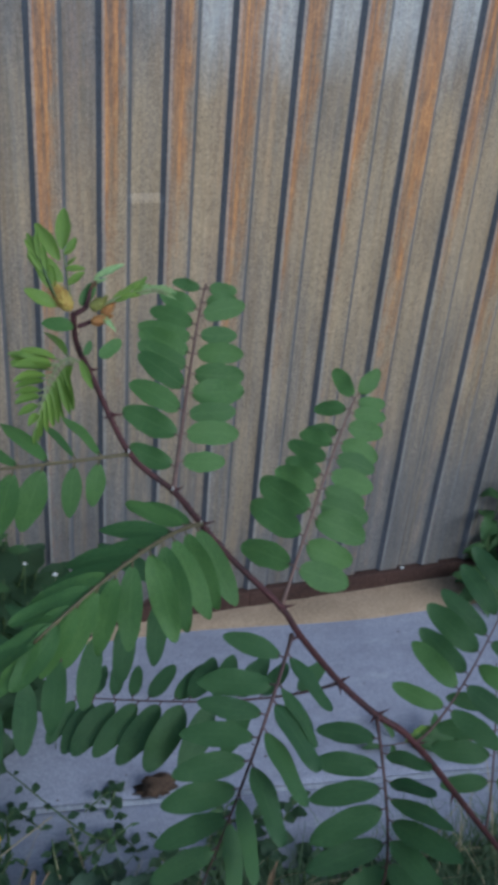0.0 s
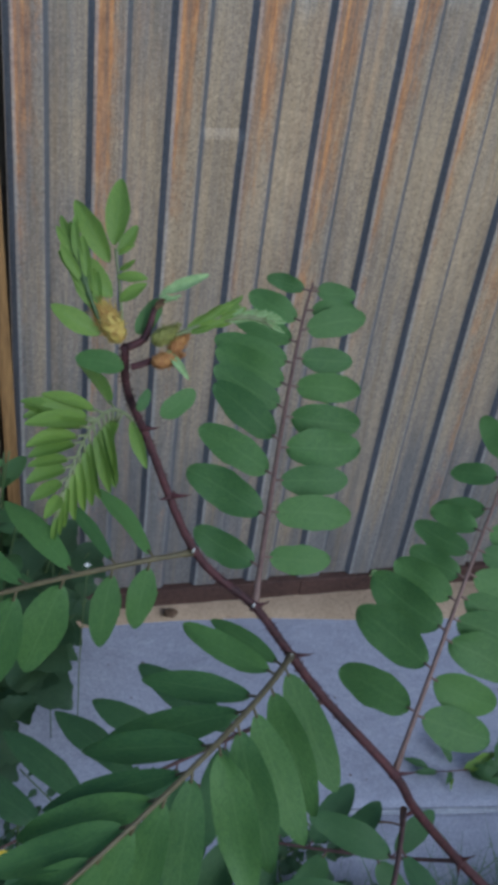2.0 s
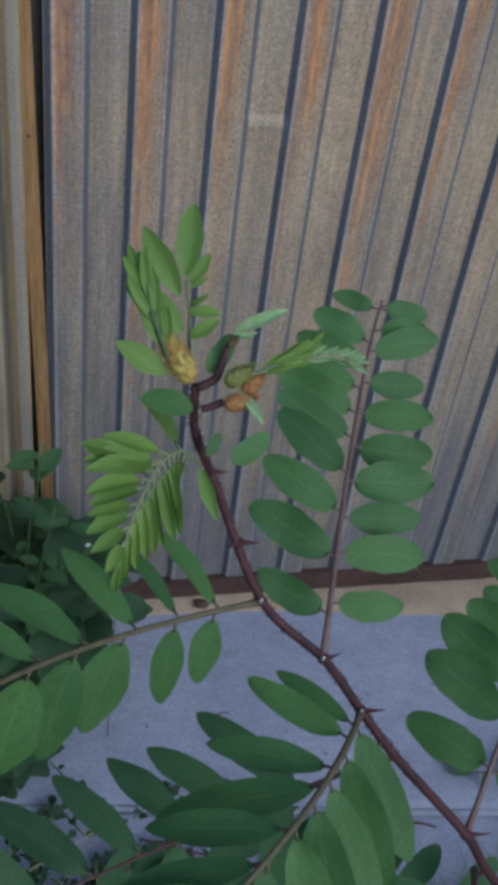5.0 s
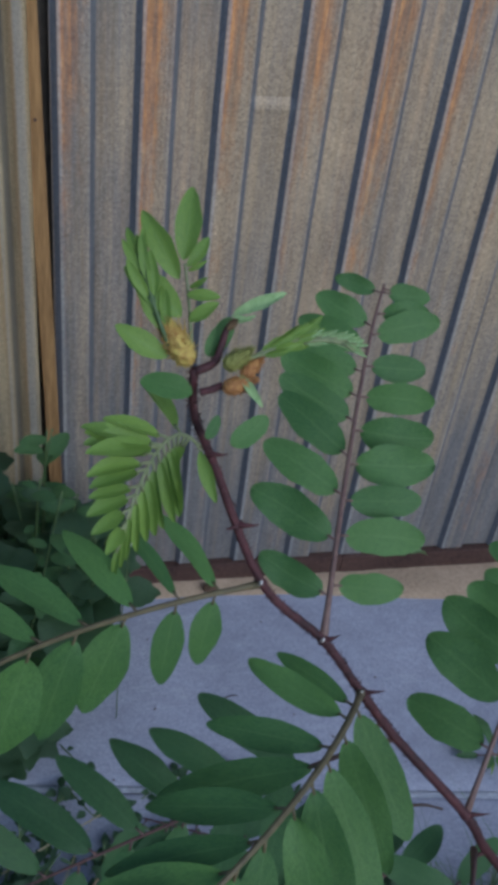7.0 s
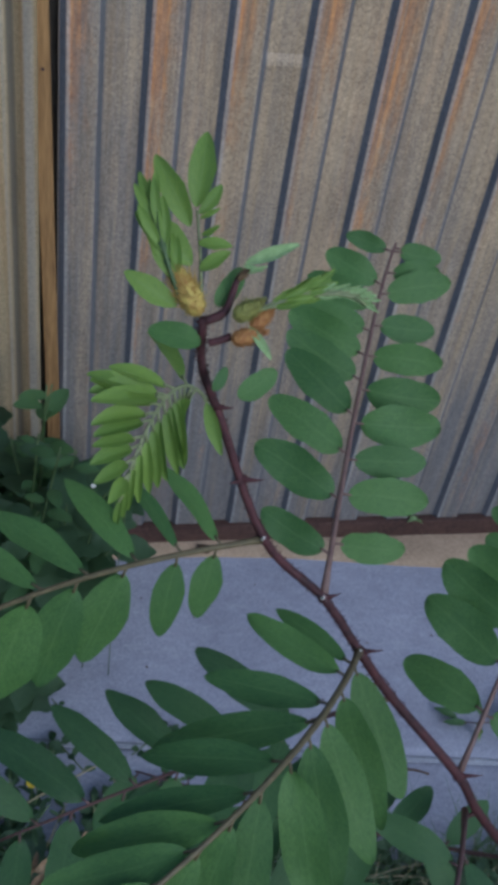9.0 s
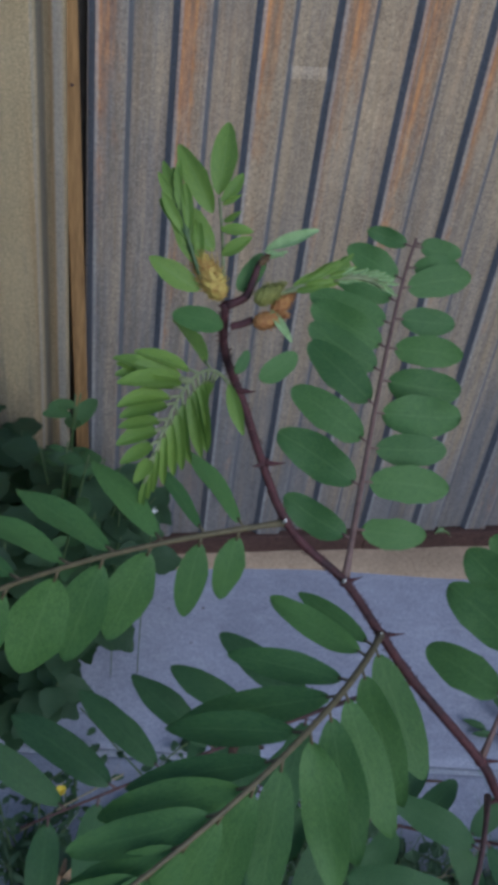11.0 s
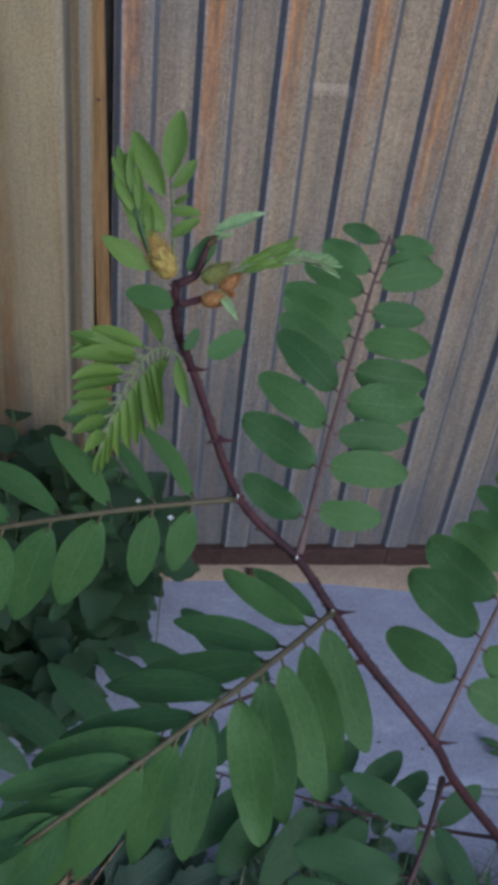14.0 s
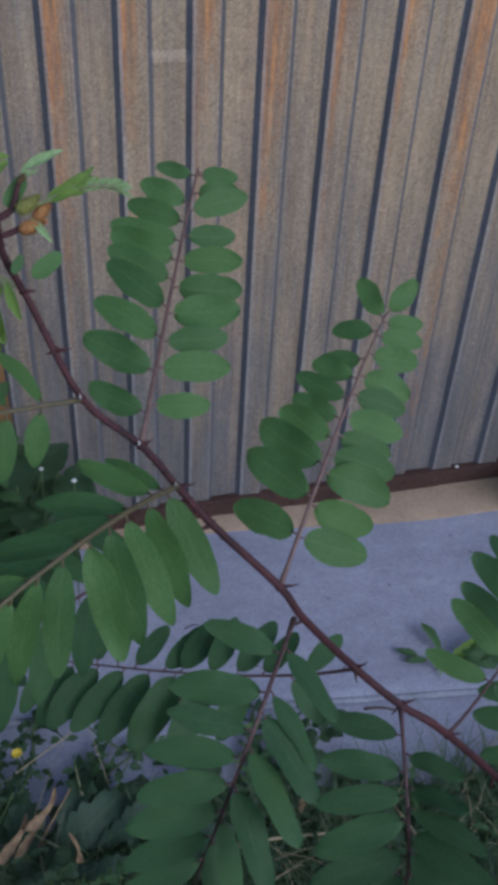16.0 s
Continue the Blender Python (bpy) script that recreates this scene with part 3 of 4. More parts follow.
SHADED_LEAFLETS = [blade_mesh("leaflet", SHADED_LEAF, oval(0.44 + 0.03 * (k % 3 - 1), 1.85), 0.03 + 0.03 * (k % 3), 0.04 + 0.05 * (k % 2), wavy=0.5 + 0.3 * (k % 3), seed=10 + k) for k in range(5)]
LONG_LEAFLETS = [blade_mesh("leaflet", LEAF, oval(0.38 + 0.02 * (k % 3), 1.7), 0.05 + 0.05 * (k % 3), 0.06 + 0.06 * (k % 2), wavy=0.4 + 0.3 * (k % 3), seed=60 + k) for k in range(6)]
YOUNG_LEAFLETS = [blade_mesh("leaflet", YOUNG, oval(0.40, 1.55), 0.30 + 0.1 * k, 0.2, seed=20 + k) for k in range(3)]


def folded_leaf(parent, p0, pm, p1, pairs, size, turn, stalk, meshes, seed, label):
    """A young leaf whose paired leaflets still lie along the stalk; turn: degrees between leaflet and stalk."""
    rnd = random.Random(seed)
    p0, pm, p1, face = V(*p0), V(*pm), V(*p1), V(-0.1, -0.85, 0.5).normalized()
    at, slope = leaf_line(p0, pm, p1)
    bm = bmesh.new()
    tube(bm, [at(i / 16) for i in range(17)], [0.0009 * (1.7 if i == 0 else 1.25 - 0.65 * i / 16) for i in range(17)], 7)
    feet = []
    for i in range(pairs):
        s = 0.12 + 0.855 * (1 - (1 - i / (pairs - 1)) ** 1.3)
        for sign in (1, -1):
            s2 = s + rnd.uniform(-0.008, 0.008)
            tan = slope(s2)
            up = (face - tan * face.dot(tan)).normalized()
            a, b = radians(turn + rnd.uniform(-6, 6)), radians(6 + rnd.uniform(-9, 9))
            out = tan * math.cos(a) + up.cross(tan) * sign * math.sin(a)
            along = out * math.cos(b) - up * math.sin(b)
            normal = up * math.cos(b) + out * math.sin(b) + tan * rnd.uniform(-0.18, 0.18)
            length = size * (1 - 0.3 * max(0, s - 0.45) / 0.55) * rnd.uniform(0.9, 1.06)
            foot = at(s2) + along * 0.0048
            tube(bm, [at(s2), foot + along * 0.0012], [0.00065, 0.0005], 5)
            feet.append((foot, along, normal, length))
    feet.append((at(1) + slope(1) * 0.002, slope(1), face, size * 0.63))
    leaf = part("compound_leaf", bm, stalk, parent, label)
    for foot, along, normal, length in feet:
        set_blade(rnd.choice(meshes), "leaflet", leaf, foot, along, normal, length, 0.78 * rnd.uniform(0.92, 1.08))
    return leaf


def grown_leaf(parent, p0, pm, p1, sides, radius, stalk, meshes=LEAFLETS, seed=1, width=(1.0, 1.0), roll=(0, 0), label=""):
    """A stalk with its leaflets. sides: for each side the way that its leaflets face, and for each leaflet its place on the stalk, its turn from it in degrees and its length in millimetres.
    roll: degrees by which a side's leaflets tip about their own midrib."""
    rnd = random.Random(seed)
    p0, pm, p1 = V(*p0), V(*pm), V(*p1)
    at, slope = leaf_line(p0, pm, p1)
    bm = bmesh.new()
    tube(bm, [at(i / 20) for i in range(21)], [radius * (1.8 if i == 0 else 1.25 - 0.65 * i / 20) for i in range(21)], 8)
    feet = []
    for (face, rows), lean, wide in zip(sides, roll, width):
        face = V(*face).normalized()
        for s, turn, length in rows:
            tan = slope(s)
            ahead = (tan - face * face.dot(tan)).normalized()
            a = radians(turn + rnd.uniform(-2, 2))
            along = ahead * math.cos(a) + face.cross(ahead) * math.sin(a)
            along = (along + face * rnd.uniform(-0.10, 0.08)).normalized()
            normal = max((Matrix.Rotation(radians(lean * k), 3, along) @ face for k in (-1, 1)), key=lambda v: v.z)
            normal.rotate(Matrix.Rotation(radians(rnd.gauss(0, 6)), 3, along))
            foot = at(s) + along * 0.0042
            tube(bm, [at(s), foot + along * 0.0016], [0.00075, 0.0006], 6)
            feet.append((foot, along, normal, length * 0.00106, wide))
    leaf = part("compound_leaf", bm, stalk, parent, label)
    for foot, along, normal, length, wide in feet:
        set_blade(rnd.choice(meshes), "leaflet", leaf, foot, along, normal, length, wide * rnd.uniform(0.94, 1.06))
    return leaf


branch = thing("locust_branch", (0.62, -1.06, -0.08), "thorny red-brown locust branch with green compound leaves", "branch")
STEM = [V(0.62, -1.06, -0.10), V(0.40, -1.09, 0.22), V(0.1096, -1.143, 0.6629), V(-0.033, -1.1805, 0.8862), V(-0.0738, -1.1735, 0.9257), V(-0.1068, -1.1593, 0.9586), V(-0.1485, -1.1575, 1.0195),
        V(-0.165, -1.1504, 1.0467), V(-0.2044, -1.1268, 1.0866), V(-0.2241, -1.1146, 1.1112), V(-0.2432, -1.0989, 1.1338), V(-0.2745, -1.0855, 1.1626), V(-0.2986, -1.0618, 1.2183), V(-0.3086, -1.0568, 1.2433),
        V(-0.3104, -1.0568, 1.2675)]
line = glide(STEM, 5)
bm = bmesh.new()
count = len(line) - 1
tube(bm, line, [(0.0034 - 0.0015 * min(1.0, i / count * 1.1)) * (1 + 0.05 * noise.noise(V(i, 0, 0))) for i in range(count + 1)], 10)
for k, r in ((3, 0.0037), (4, 0.0036), (5, 0.0035), (7, 0.0033), (9, 0.0030), (10, 0.0028), (11, 0.0028)):
    bmesh.ops.create_icosphere(bm, subdivisions=2, radius=r, matrix=Matrix.Translation(STEM[k]))
part("stem", bm, BARK, branch)

# bristles on the young wood
bm = bmesh.new()
rnd = random.Random(4)
for i in range(420):
    f = rnd.uniform(0.55, 0.995) * count
    k = int(f)
    p = line[k].lerp(line[min(k + 1, count)], f - k)
    d = (line[min(k + 1, count)] - line[k]).normalized()
    side = d.cross(V(rnd.gauss(0, 1), rnd.gauss(0, 1), rnd.gauss(0, 1))).normalized()
    r = 0.0038 - 0.0017 * min(1.0, f / count * 1.1)
    tube(bm, [p + side * r * 0.9, p + side * (r + rnd.uniform(0.0006, 0.0016)) + d * 0.0004], [0.0003, 0.0001], 4)
tagged(part("bristles", bm, BARK, branch), kind="stuff")


def thorn(at, along, length):
    bm = bmesh.new()
    d = V(*along).normalized()
    p = V(*at)
    tube(bm, [p - d * 0.002, p + d * length * 0.35, p + d * length * 0.7, p + d * length + V(0, 0, 0.001)], [0.0022, 0.0012, 0.0006, 0.0001], 7)
    part("thorn", bm, BARK, branch)


for node, along, length in ((3, (0.75, -0.2, 0.15), 0.012), (4, (0.8, -0.2, 0.6), 0.014), (4, (-0.7, -0.5, -0.1), 0.012), (5, (0.6, -0.3, 0.8), 0.012), (5, (0.0, -0.5, -0.9), 0.012), (6, (-0.9, -0.3, -0.1), 0.012),
                            (7, (0.9, -0.2, 0.2), 0.013), (9, (0.9, -0.3, 0.3), 0.012), (10, (0.8, -0.2, 0.5), 0.009), (2.5, (-0.25, -0.4, -0.9), 0.016), (11.5, (0.9, -0.3, 0.2), 0.010), (11.5, (-0.9, -0.3, -0.1), 0.007),
                            (12.2, (0.9, -0.3, 0.1), 0.008), (8.4, (-0.6, -0.5, -0.5), 0.008)):
    k = int(node)
    thorn(STEM[k].lerp(STEM[k + 1], node - k), along, length)

for node in (9, 10, 11):
    bm = bmesh.new()
    p = STEM[node] + V(-0.002, -0.0028, 0.003)
    tube(bm, [p, p + V(0.0004, -0.001, 0.0022), p + V(0.0002, -0.0018, 0.0045)], [0.0008, 0.0006, 0.0002], 6)
    part("stipule", bm, WHITE, branch, "tiny dry whitish stipule")

# grown leaves, from the top of the branch downwards
grown_leaf(branch, (-0.2432, -1.0989, 1.1338), (-0.1948, -0.9583, 1.1757), (-0.1688, -0.8968, 1.2111), (((-0.12, -0.83, 0.55), ((0.082, -78, 32), (0.167, -76, 41), (0.234, -73, 37), (0.313, -74, 42), (0.397, -78, 41), (0.492, -76, 38), (0.592, -74, 31), (0.713, -63, 38), (0.815, -70, 27), (0.942, -80, 24), (0.965, -78, 21))),
            ((-0.32, -0.77, 0.55), ((0.064, 66, 35), (0.157, 66, 46), (0.244, 64, 45), (0.329, 56, 45), (0.419, 66, 43), (0.490, 69, 44), (0.571, 80, 45), (0.656, 79, 39), (0.752, 71, 33), (0.937, 90, 24)))), 0.0013, STALK_PINK, seed=12, width=(1.16, 0.98))
grown_leaf(branch, (-0.165, -1.1504, 1.0467), (-0.097, -1.0574, 1.1151), (-0.0539, -1, 1.1414), (((-0.08, -0.8, 0.59), ((0.109, -82, 42), (0.187, -89, 41), (0.275, -88, 43), (0.326, -86, 41), (0.385, -88, 35), (0.450, -84, 37), (0.528, -82, 33), (0.609, -88, 33), (0.711, -70, 32), (0.817, -68, 28), (0.925, -58, 24), (1.000, -1, 27))),
            ((-0.5, -0.58, 0.64), ((0.114, 82, 44), (0.204, 70, 48), (0.292, 72, 47), (0.368, 77, 37), (0.434, 80, 31), (0.507, 79, 34), (0.589, 84, 29), (0.686, 109, 31), (0.853, 101, 28), (0.952, 47, 30)))), 0.0012, STALK_PINK, seed=3, width=(1.24, 1.10))
grown_leaf(branch, (-0.2745, -1.0855, 1.1626), (-0.3661, -1.1322, 1.1926), (-0.4251, -1.2074, 1.2457), (((-0.33, -0.59, 0.74), ((0.103, -68, 42), (0.204, -69, 35), (0.314, -68, 45), (0.441, -54, 47), (0.564, -60, 40), (0.698, -66, 36), (0.826, -80, 31), (0.927, -94, 26))),
            ((-0.17, -0.87, 0.47), ((0.115, 79, 31), (0.214, 82, 36), (0.344, 71, 44), (0.474, 77, 43), (0.599, 78, 45), (0.737, 80, 40), (0.860, 84, 34), (0.959, 91, 26)))), 0.0012, STALK, LONG_LEAFLETS, seed=9, width=(0.78, 1.06), roll=(48, 0))
grown_leaf(branch, (-0.2241, -1.1146, 1.1112), (-0.291, -1.206, 1.1671), (-0.3652, -1.2538, 1.1487), (((-0.38, -0.46, 0.8), ((0.080, -116, 40), (0.140, -106, 48), (0.259, -81, 49), (0.322, -54, 65), (0.465, -55, 53), (0.558, -41, 54), (0.644, -36, 56), (0.724, -30, 52), (0.814, -19, 49), (0.903, -17, 48), (0.965, -12, 43))),
            ((-0.33, -0.64, 0.7), ((0.075, 54, 59), (0.192, 55, 55), (0.298, 62, 56), (0.373, 55, 56), (0.454, 55, 56), (0.547, 42, 51), (0.631, 30, 47), (0.716, 19, 48), (0.801, 16, 46), (0.882, 12, 46), (0.953, 6, 42)))), 0.0014, STALK, LONG_LEAFLETS, seed=4, width=(0.64, 0.80), roll=(8, 0))
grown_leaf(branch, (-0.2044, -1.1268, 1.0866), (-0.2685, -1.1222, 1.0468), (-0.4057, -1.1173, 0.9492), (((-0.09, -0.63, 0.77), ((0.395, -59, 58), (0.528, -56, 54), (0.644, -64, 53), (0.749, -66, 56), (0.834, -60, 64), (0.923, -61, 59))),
            ((-0.24, -0.73, 0.64), ((0.428, 51, 51), (0.555, 50, 50), (0.668, 49, 54), (0.771, 50, 56), (0.866, 55, 53), (0.953, 56, 51)))), 0.0012, STALK_RED, SHADED_LEAFLETS, seed=16, width=(0.68, 0.80), roll=(20, 0))
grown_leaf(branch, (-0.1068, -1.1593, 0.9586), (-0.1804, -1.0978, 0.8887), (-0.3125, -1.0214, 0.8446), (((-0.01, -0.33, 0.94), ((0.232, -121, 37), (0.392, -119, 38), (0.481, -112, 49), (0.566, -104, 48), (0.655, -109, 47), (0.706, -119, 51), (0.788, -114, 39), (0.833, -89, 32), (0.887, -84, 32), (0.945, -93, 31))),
            ((-0.13, -0.65, 0.75), ((0.285, 116, 36), (0.428, 59, 47), (0.565, 65, 61), (0.664, 60, 63), (0.739, 57, 62), (0.810, 54, 58), (0.878, 57, 57), (0.944, 64, 51), (0.992, 64, 44)))), 0.0011, STALK_RED, SHADED_LEAFLETS, seed=5, width=(0.92, 0.92))
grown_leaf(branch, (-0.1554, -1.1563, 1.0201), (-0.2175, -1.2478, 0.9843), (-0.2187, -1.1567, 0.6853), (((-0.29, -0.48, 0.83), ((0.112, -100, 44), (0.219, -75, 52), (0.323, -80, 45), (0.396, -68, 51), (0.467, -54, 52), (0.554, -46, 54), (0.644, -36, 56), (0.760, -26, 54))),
            ((-0.24, -0.58, 0.78), ((0.086, 56, 48), (0.207, 53, 47), (0.268, 52, 53), (0.360, 51, 55), (0.468, 43, 55), (0.568, 33, 58), (0.650, 27, 56)))), 0.0012, STALK_RED, SHADED_LEAFLETS, seed=6, width=(0.80, 0.80), roll=(0, 45))
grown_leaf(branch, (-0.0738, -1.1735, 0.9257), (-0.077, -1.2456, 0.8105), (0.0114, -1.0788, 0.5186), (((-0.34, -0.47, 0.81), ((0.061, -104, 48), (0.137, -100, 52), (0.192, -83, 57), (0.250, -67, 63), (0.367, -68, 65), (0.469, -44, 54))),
            ((-0.65, -0.18, 0.74), ((0.096, 63, 40), (0.170, 72, 40), (0.218, 73, 54), (0.286, 82, 64), (0.345, 75, 59), (0.440, 90, 61)))), 0.0012, STALK_RED, SHADED_LEAFLETS, seed=7, width=(0.80, 0.80), roll=(0, 35))
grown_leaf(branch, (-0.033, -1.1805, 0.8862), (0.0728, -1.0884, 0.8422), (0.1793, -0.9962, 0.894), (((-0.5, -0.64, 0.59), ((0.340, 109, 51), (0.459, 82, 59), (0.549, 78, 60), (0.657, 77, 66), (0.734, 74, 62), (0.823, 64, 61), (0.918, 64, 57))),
            ((-0.44, -0.57, 0.69), ((0.340, -88, 56), (0.501, -96, 61), (0.606, -89, 58), (0.720, -90, 58), (0.813, -94, 54)))), 0.0012, STALK_RED, LEAFLETS[:2] + SHADED_LEAFLETS[:3], seed=8, width=(0.84, 0.84))
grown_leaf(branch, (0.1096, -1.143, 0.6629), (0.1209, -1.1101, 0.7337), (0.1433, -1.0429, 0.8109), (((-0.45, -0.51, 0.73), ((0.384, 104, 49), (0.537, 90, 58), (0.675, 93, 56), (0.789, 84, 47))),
            ((-0.24, -0.66, 0.71), ((0.384, -97, 41), (0.553, -88, 51), (0.676, -77, 51)))), 0.0011, STALK_RED, SHADED_LEAFLETS, seed=10, width=(0.9, 0.9))

# young growth at the tip
SLIM_LEAFLETS = [blade_mesh("leaflet", YOUNG, oval(0.32, 1.6), 0.35 + 0.1 * k, 0.3, 8, seed=26 + k) for k in range(3)]
grown_leaf(branch, (-0.3046, -1.0598, 1.2253), (-0.3227, -1.0597, 1.2278), (-0.3439, -1.0912, 1.1952), (((0.38, -0.14, 0.91), ((0.253, -62, 28), (0.401, -44, 25), (0.489, -50, 29), (0.502, -44, 29), (0.502, -33, 31), (0.527, -64, 30), (0.566, -52, 23), (0.623, -46, 25), (0.665, -42, 24), (0.753, -50, 21), (0.791, -43, 22), (0.844, -38, 19), (0.896, -23, 17))),
            ((-0.32, -0.83, 0.46), ((0.15, 92, 18), (0.20, 85, 23), (0.28, 76, 26), (0.35, 67, 28), (0.42, 58, 29), (0.48, 50, 29), (0.54, 43, 29), (0.60, 36, 28), (0.66, 30, 27), (0.72, 24, 25), (0.78, 17, 23), (0.84, 11, 20), (0.90, 8, 17), (0.95, 3, 16)))), 0.0008, PALE_STALK, SLIM_LEAFLETS, seed=11, width=(1.1, 0.66), label="limp yellow-green young leaf")
PALE_BLADES = [blade_mesh("pale_leaflet", PALE, oval(0.24 + 0.04 * k, 1.6), 0.7, 0.3, seed=31 + k) for k in range(2)]
bm = bmesh.new()
tube(bm, glide([V(-0.3114, -1.0549, 1.2699), V(-0.3115, -1.0479, 1.2795), V(-0.3120, -1.0401, 1.2900), V(-0.3133, -1.0307, 1.3026)], 5), [0.0009 - 0.00002 * i for i in range(16)], 7)
young = part("compound_leaf", bm, PALE_STALK, branch, "unfolding yellow-green young leaf")
for foot, tip, face, wide in (((-0.3164, -1.0369, 1.2986), (-0.3311, -1.0189, 1.3203), (-0.3, -0.8, 0.45), 0.82), ((-0.3141, -1.0317, 1.3046), (-0.3098, -1.0123, 1.3286), (-0.3, -0.8, 0.45), 0.92), ((-0.3118, -1.0281, 1.2996), (-0.3015, -1.0184, 1.3083), (0.2, -0.6, 0.7), 0.9), ((-0.3157, -1.0469, 1.2868), (-0.3385, -1.0358, 1.3042), (-0.2, -0.6, 0.7), 1.0), ((-0.3132, -1.0409, 1.2938), (-0.3001, -1.0453, 1.2957), (0.1, -0.5, 0.85), 1.1), ((-0.3126, -1.0465, 1.2846), (-0.3010, -1.0466, 1.2937), (0.4, -0.3, 0.8), 1.1), ((-0.3130, -1.0379, 1.3031), (-0.3057, -1.0397, 1.3090), (0.3, -0.7, 0.6), 0.6), ((-0.3122, -1.0403, 1.2966), (-0.3060, -1.0438, 1.3034), (-0.2, -0.9, 0.3), 0.7)):
    foot, tip = V(*foot), V(*tip)
    set_blade(YOUNG_LEAFLETS[1], "leaflet", young, foot, tip - foot, V(*face), (tip - foot).length, wide)
for foot, tip, face, youth, wide in (((-0.3216, -1.0552, 1.2725), (-0.3427, -1.0475, 1.2838), (-0.2, -0.6, 0.7), 1, 1.0), ((-0.3046, -1.0517, 1.2705), (-0.2931, -1.0410, 1.2825), (0.1, -0.6, 0.7), 0, 1.05), ((-0.3111, -1.0610, 1.2582), (-0.3325, -1.0539, 1.2600), (-0.1, -0.6, 0.8), 0, 1.15), ((-0.3053, -1.0717, 1.2413), (-0.2994, -1.0648, 1.2486), (0.2, -0.8, 0.5), 0, 1.1), ((-0.2953, -1.0759, 1.2411), (-0.2789, -1.0690, 1.2505), (-0.1, -0.7, 0.6), 0, 1.15), ((-0.3096, -1.0803, 1.2423), (-0.3047, -1.0982, 1.2290), (-0.4, -0.8, 0.4), 1, 0.7)):
    foot, tip = V(*foot), V(*tip)
    set_blade(YOUNG_LEAFLETS[0] if youth else LEAFLETS[1], "leaflet", branch, foot, tip - foot, V(*face), (tip - foot).length, wide)
folded_leaf(branch, (-0.3201, -1.0551, 1.2746), (-0.3270, -1.0468, 1.2915), (-0.3311, -1.0366, 1.3045), 7, 0.019, 12, WEED_STALK, SLIM_LEAFLETS, 15, "folded yellow-green young leaf")
folded_leaf(branch, (-0.2892, -1.0584, 1.2730), (-0.2794, -1.0590, 1.2777), (-0.2677, -1.0571, 1.2828), 9, 0.014, 11, PALE_STALK, SLIM_LEAFLETS, 13, "folded green young leaf")
folded_leaf(branch, (-0.2733, -1.0576, 1.2793), (-0.2590, -1.0579, 1.2818), (-0.2482, -1.0599, 1.2812), 10, 0.01, 11, PALE_STALK, PALE_BLADES, 18, "folded pale young leaf")
bm = bmesh.new()
tube(bm, glide([V(-0.3099, -1.0575, 1.2666), V(-0.3023, -1.0562, 1.2700), V(-0.2991, -1.0528, 1.2753), V(-0.2969, -1.0491, 1.2809), V(-0.2941, -1.0471, 1.2842)], 4), [0.0021 - 0.00006 * i for i in range(17)], 8)
tube(bm, glide([V(-0.3082, -1.0629, 1.2596), V(-0.3039, -1.0627, 1.2607), V(-0.2987, -1.0621, 1.2626)], 4), [0.0017] * 9, 8)
part("side_shoot", bm, BARK, branch)


def bud(centre, along, length, material, seed, fat=1.0):
    """A bud of overlapping scales."""
    d = V(*along).normalized()
    a = d.cross(V(0.3, 0.2, 0.9)).normalized()
    b = d.cross(a)
    bm = bmesh.new()
    bmesh.ops.create_uvsphere(bm, u_segments=28, v_segments=22, radius=1.0)
    for v in bm.verts:
        q = v.co.normalized()
        ang, s = math.atan2(q.y, q.x), 0.5 + 0.5 * q.z
        scales = abs(math.sin(3.5 * ang + 12 * s)) * abs(math.sin(3.5 * ang - 12 * s))
        r = length * fat * (0.27 - 0.12 * s) * (1 + 0.45 * scales + 0.15 * noise.noise(q * 3 + V(seed, 0, 0)))
        side = (q - V(0, 0, q.z))
        v.co = V(*centre) + (a * side.x + b * side.y) * r + d * (s - 0.45) * length
    rnd = random.Random(seed)
    for v in rnd.sample(bm.verts[:], 330):
        out = (v.co - V(*centre)).normalized()
        tube(bm, [v.co.copy(), v.co + (out + d * 0.8) * length * rnd.uniform(0.04, 0.15)], [length * 0.012, length * 0.004], 4)
    return part("bud", bm, material, branch)


tagged(bud((-0.3176, -1.0522, 1.2774), (-0.50, 0.56, 0.66), 0.0237, BUD_YELLOW, 1, 0.8), "bristly yellow bud with an orange foot")
tagged(bud((-0.2935, -1.0652, 1.2646), (0.96, 0.06, 0.28), 0.0131, BUD_ORANGE, 2, 1.0), "bristly orange bud")
tagged(bud((-0.2871, -1.0601, 1.2695), (0.72, 0.33, 0.61), 0.0118, BUD_ORANGE, 5, 1.0), "bristly orange bud")
tagged(bud((-0.2941, -1.0613, 1.2749), (0.85, 0.22, 0.48), 0.0130, BUD_GREEN, 3, 1.05), "bristly green bud")
tagged(bud((-0.2948, -1.0502, 1.2849), (0.72, 0.33, 0.60), 0.0070, BUD_TIP, 6, 0.8), "small brown shoot tip")
for foot, tip in (((-0.2944, -1.0484, 1.2892), (-0.2728, -1.0470, 1.2990)), ((-0.2923, -1.0634, 1.2690), (-0.2830, -1.0739, 1.2600)), ((-0.2933, -1.0508, 1.2861), (-0.2857, -1.0514, 1.2903)), ((-0.2953, -1.0488, 1.2884), (-0.2873, -1.0524, 1.2886))):
    foot, tip = V(*foot), V(*tip)
    tagged(set_blade(PALE_BLADES[0], "pale_leaflet", branch, foot, tip - foot, V(0, -0.6, 0.8), (tip - foot).length), "pale rolled young leaflet")


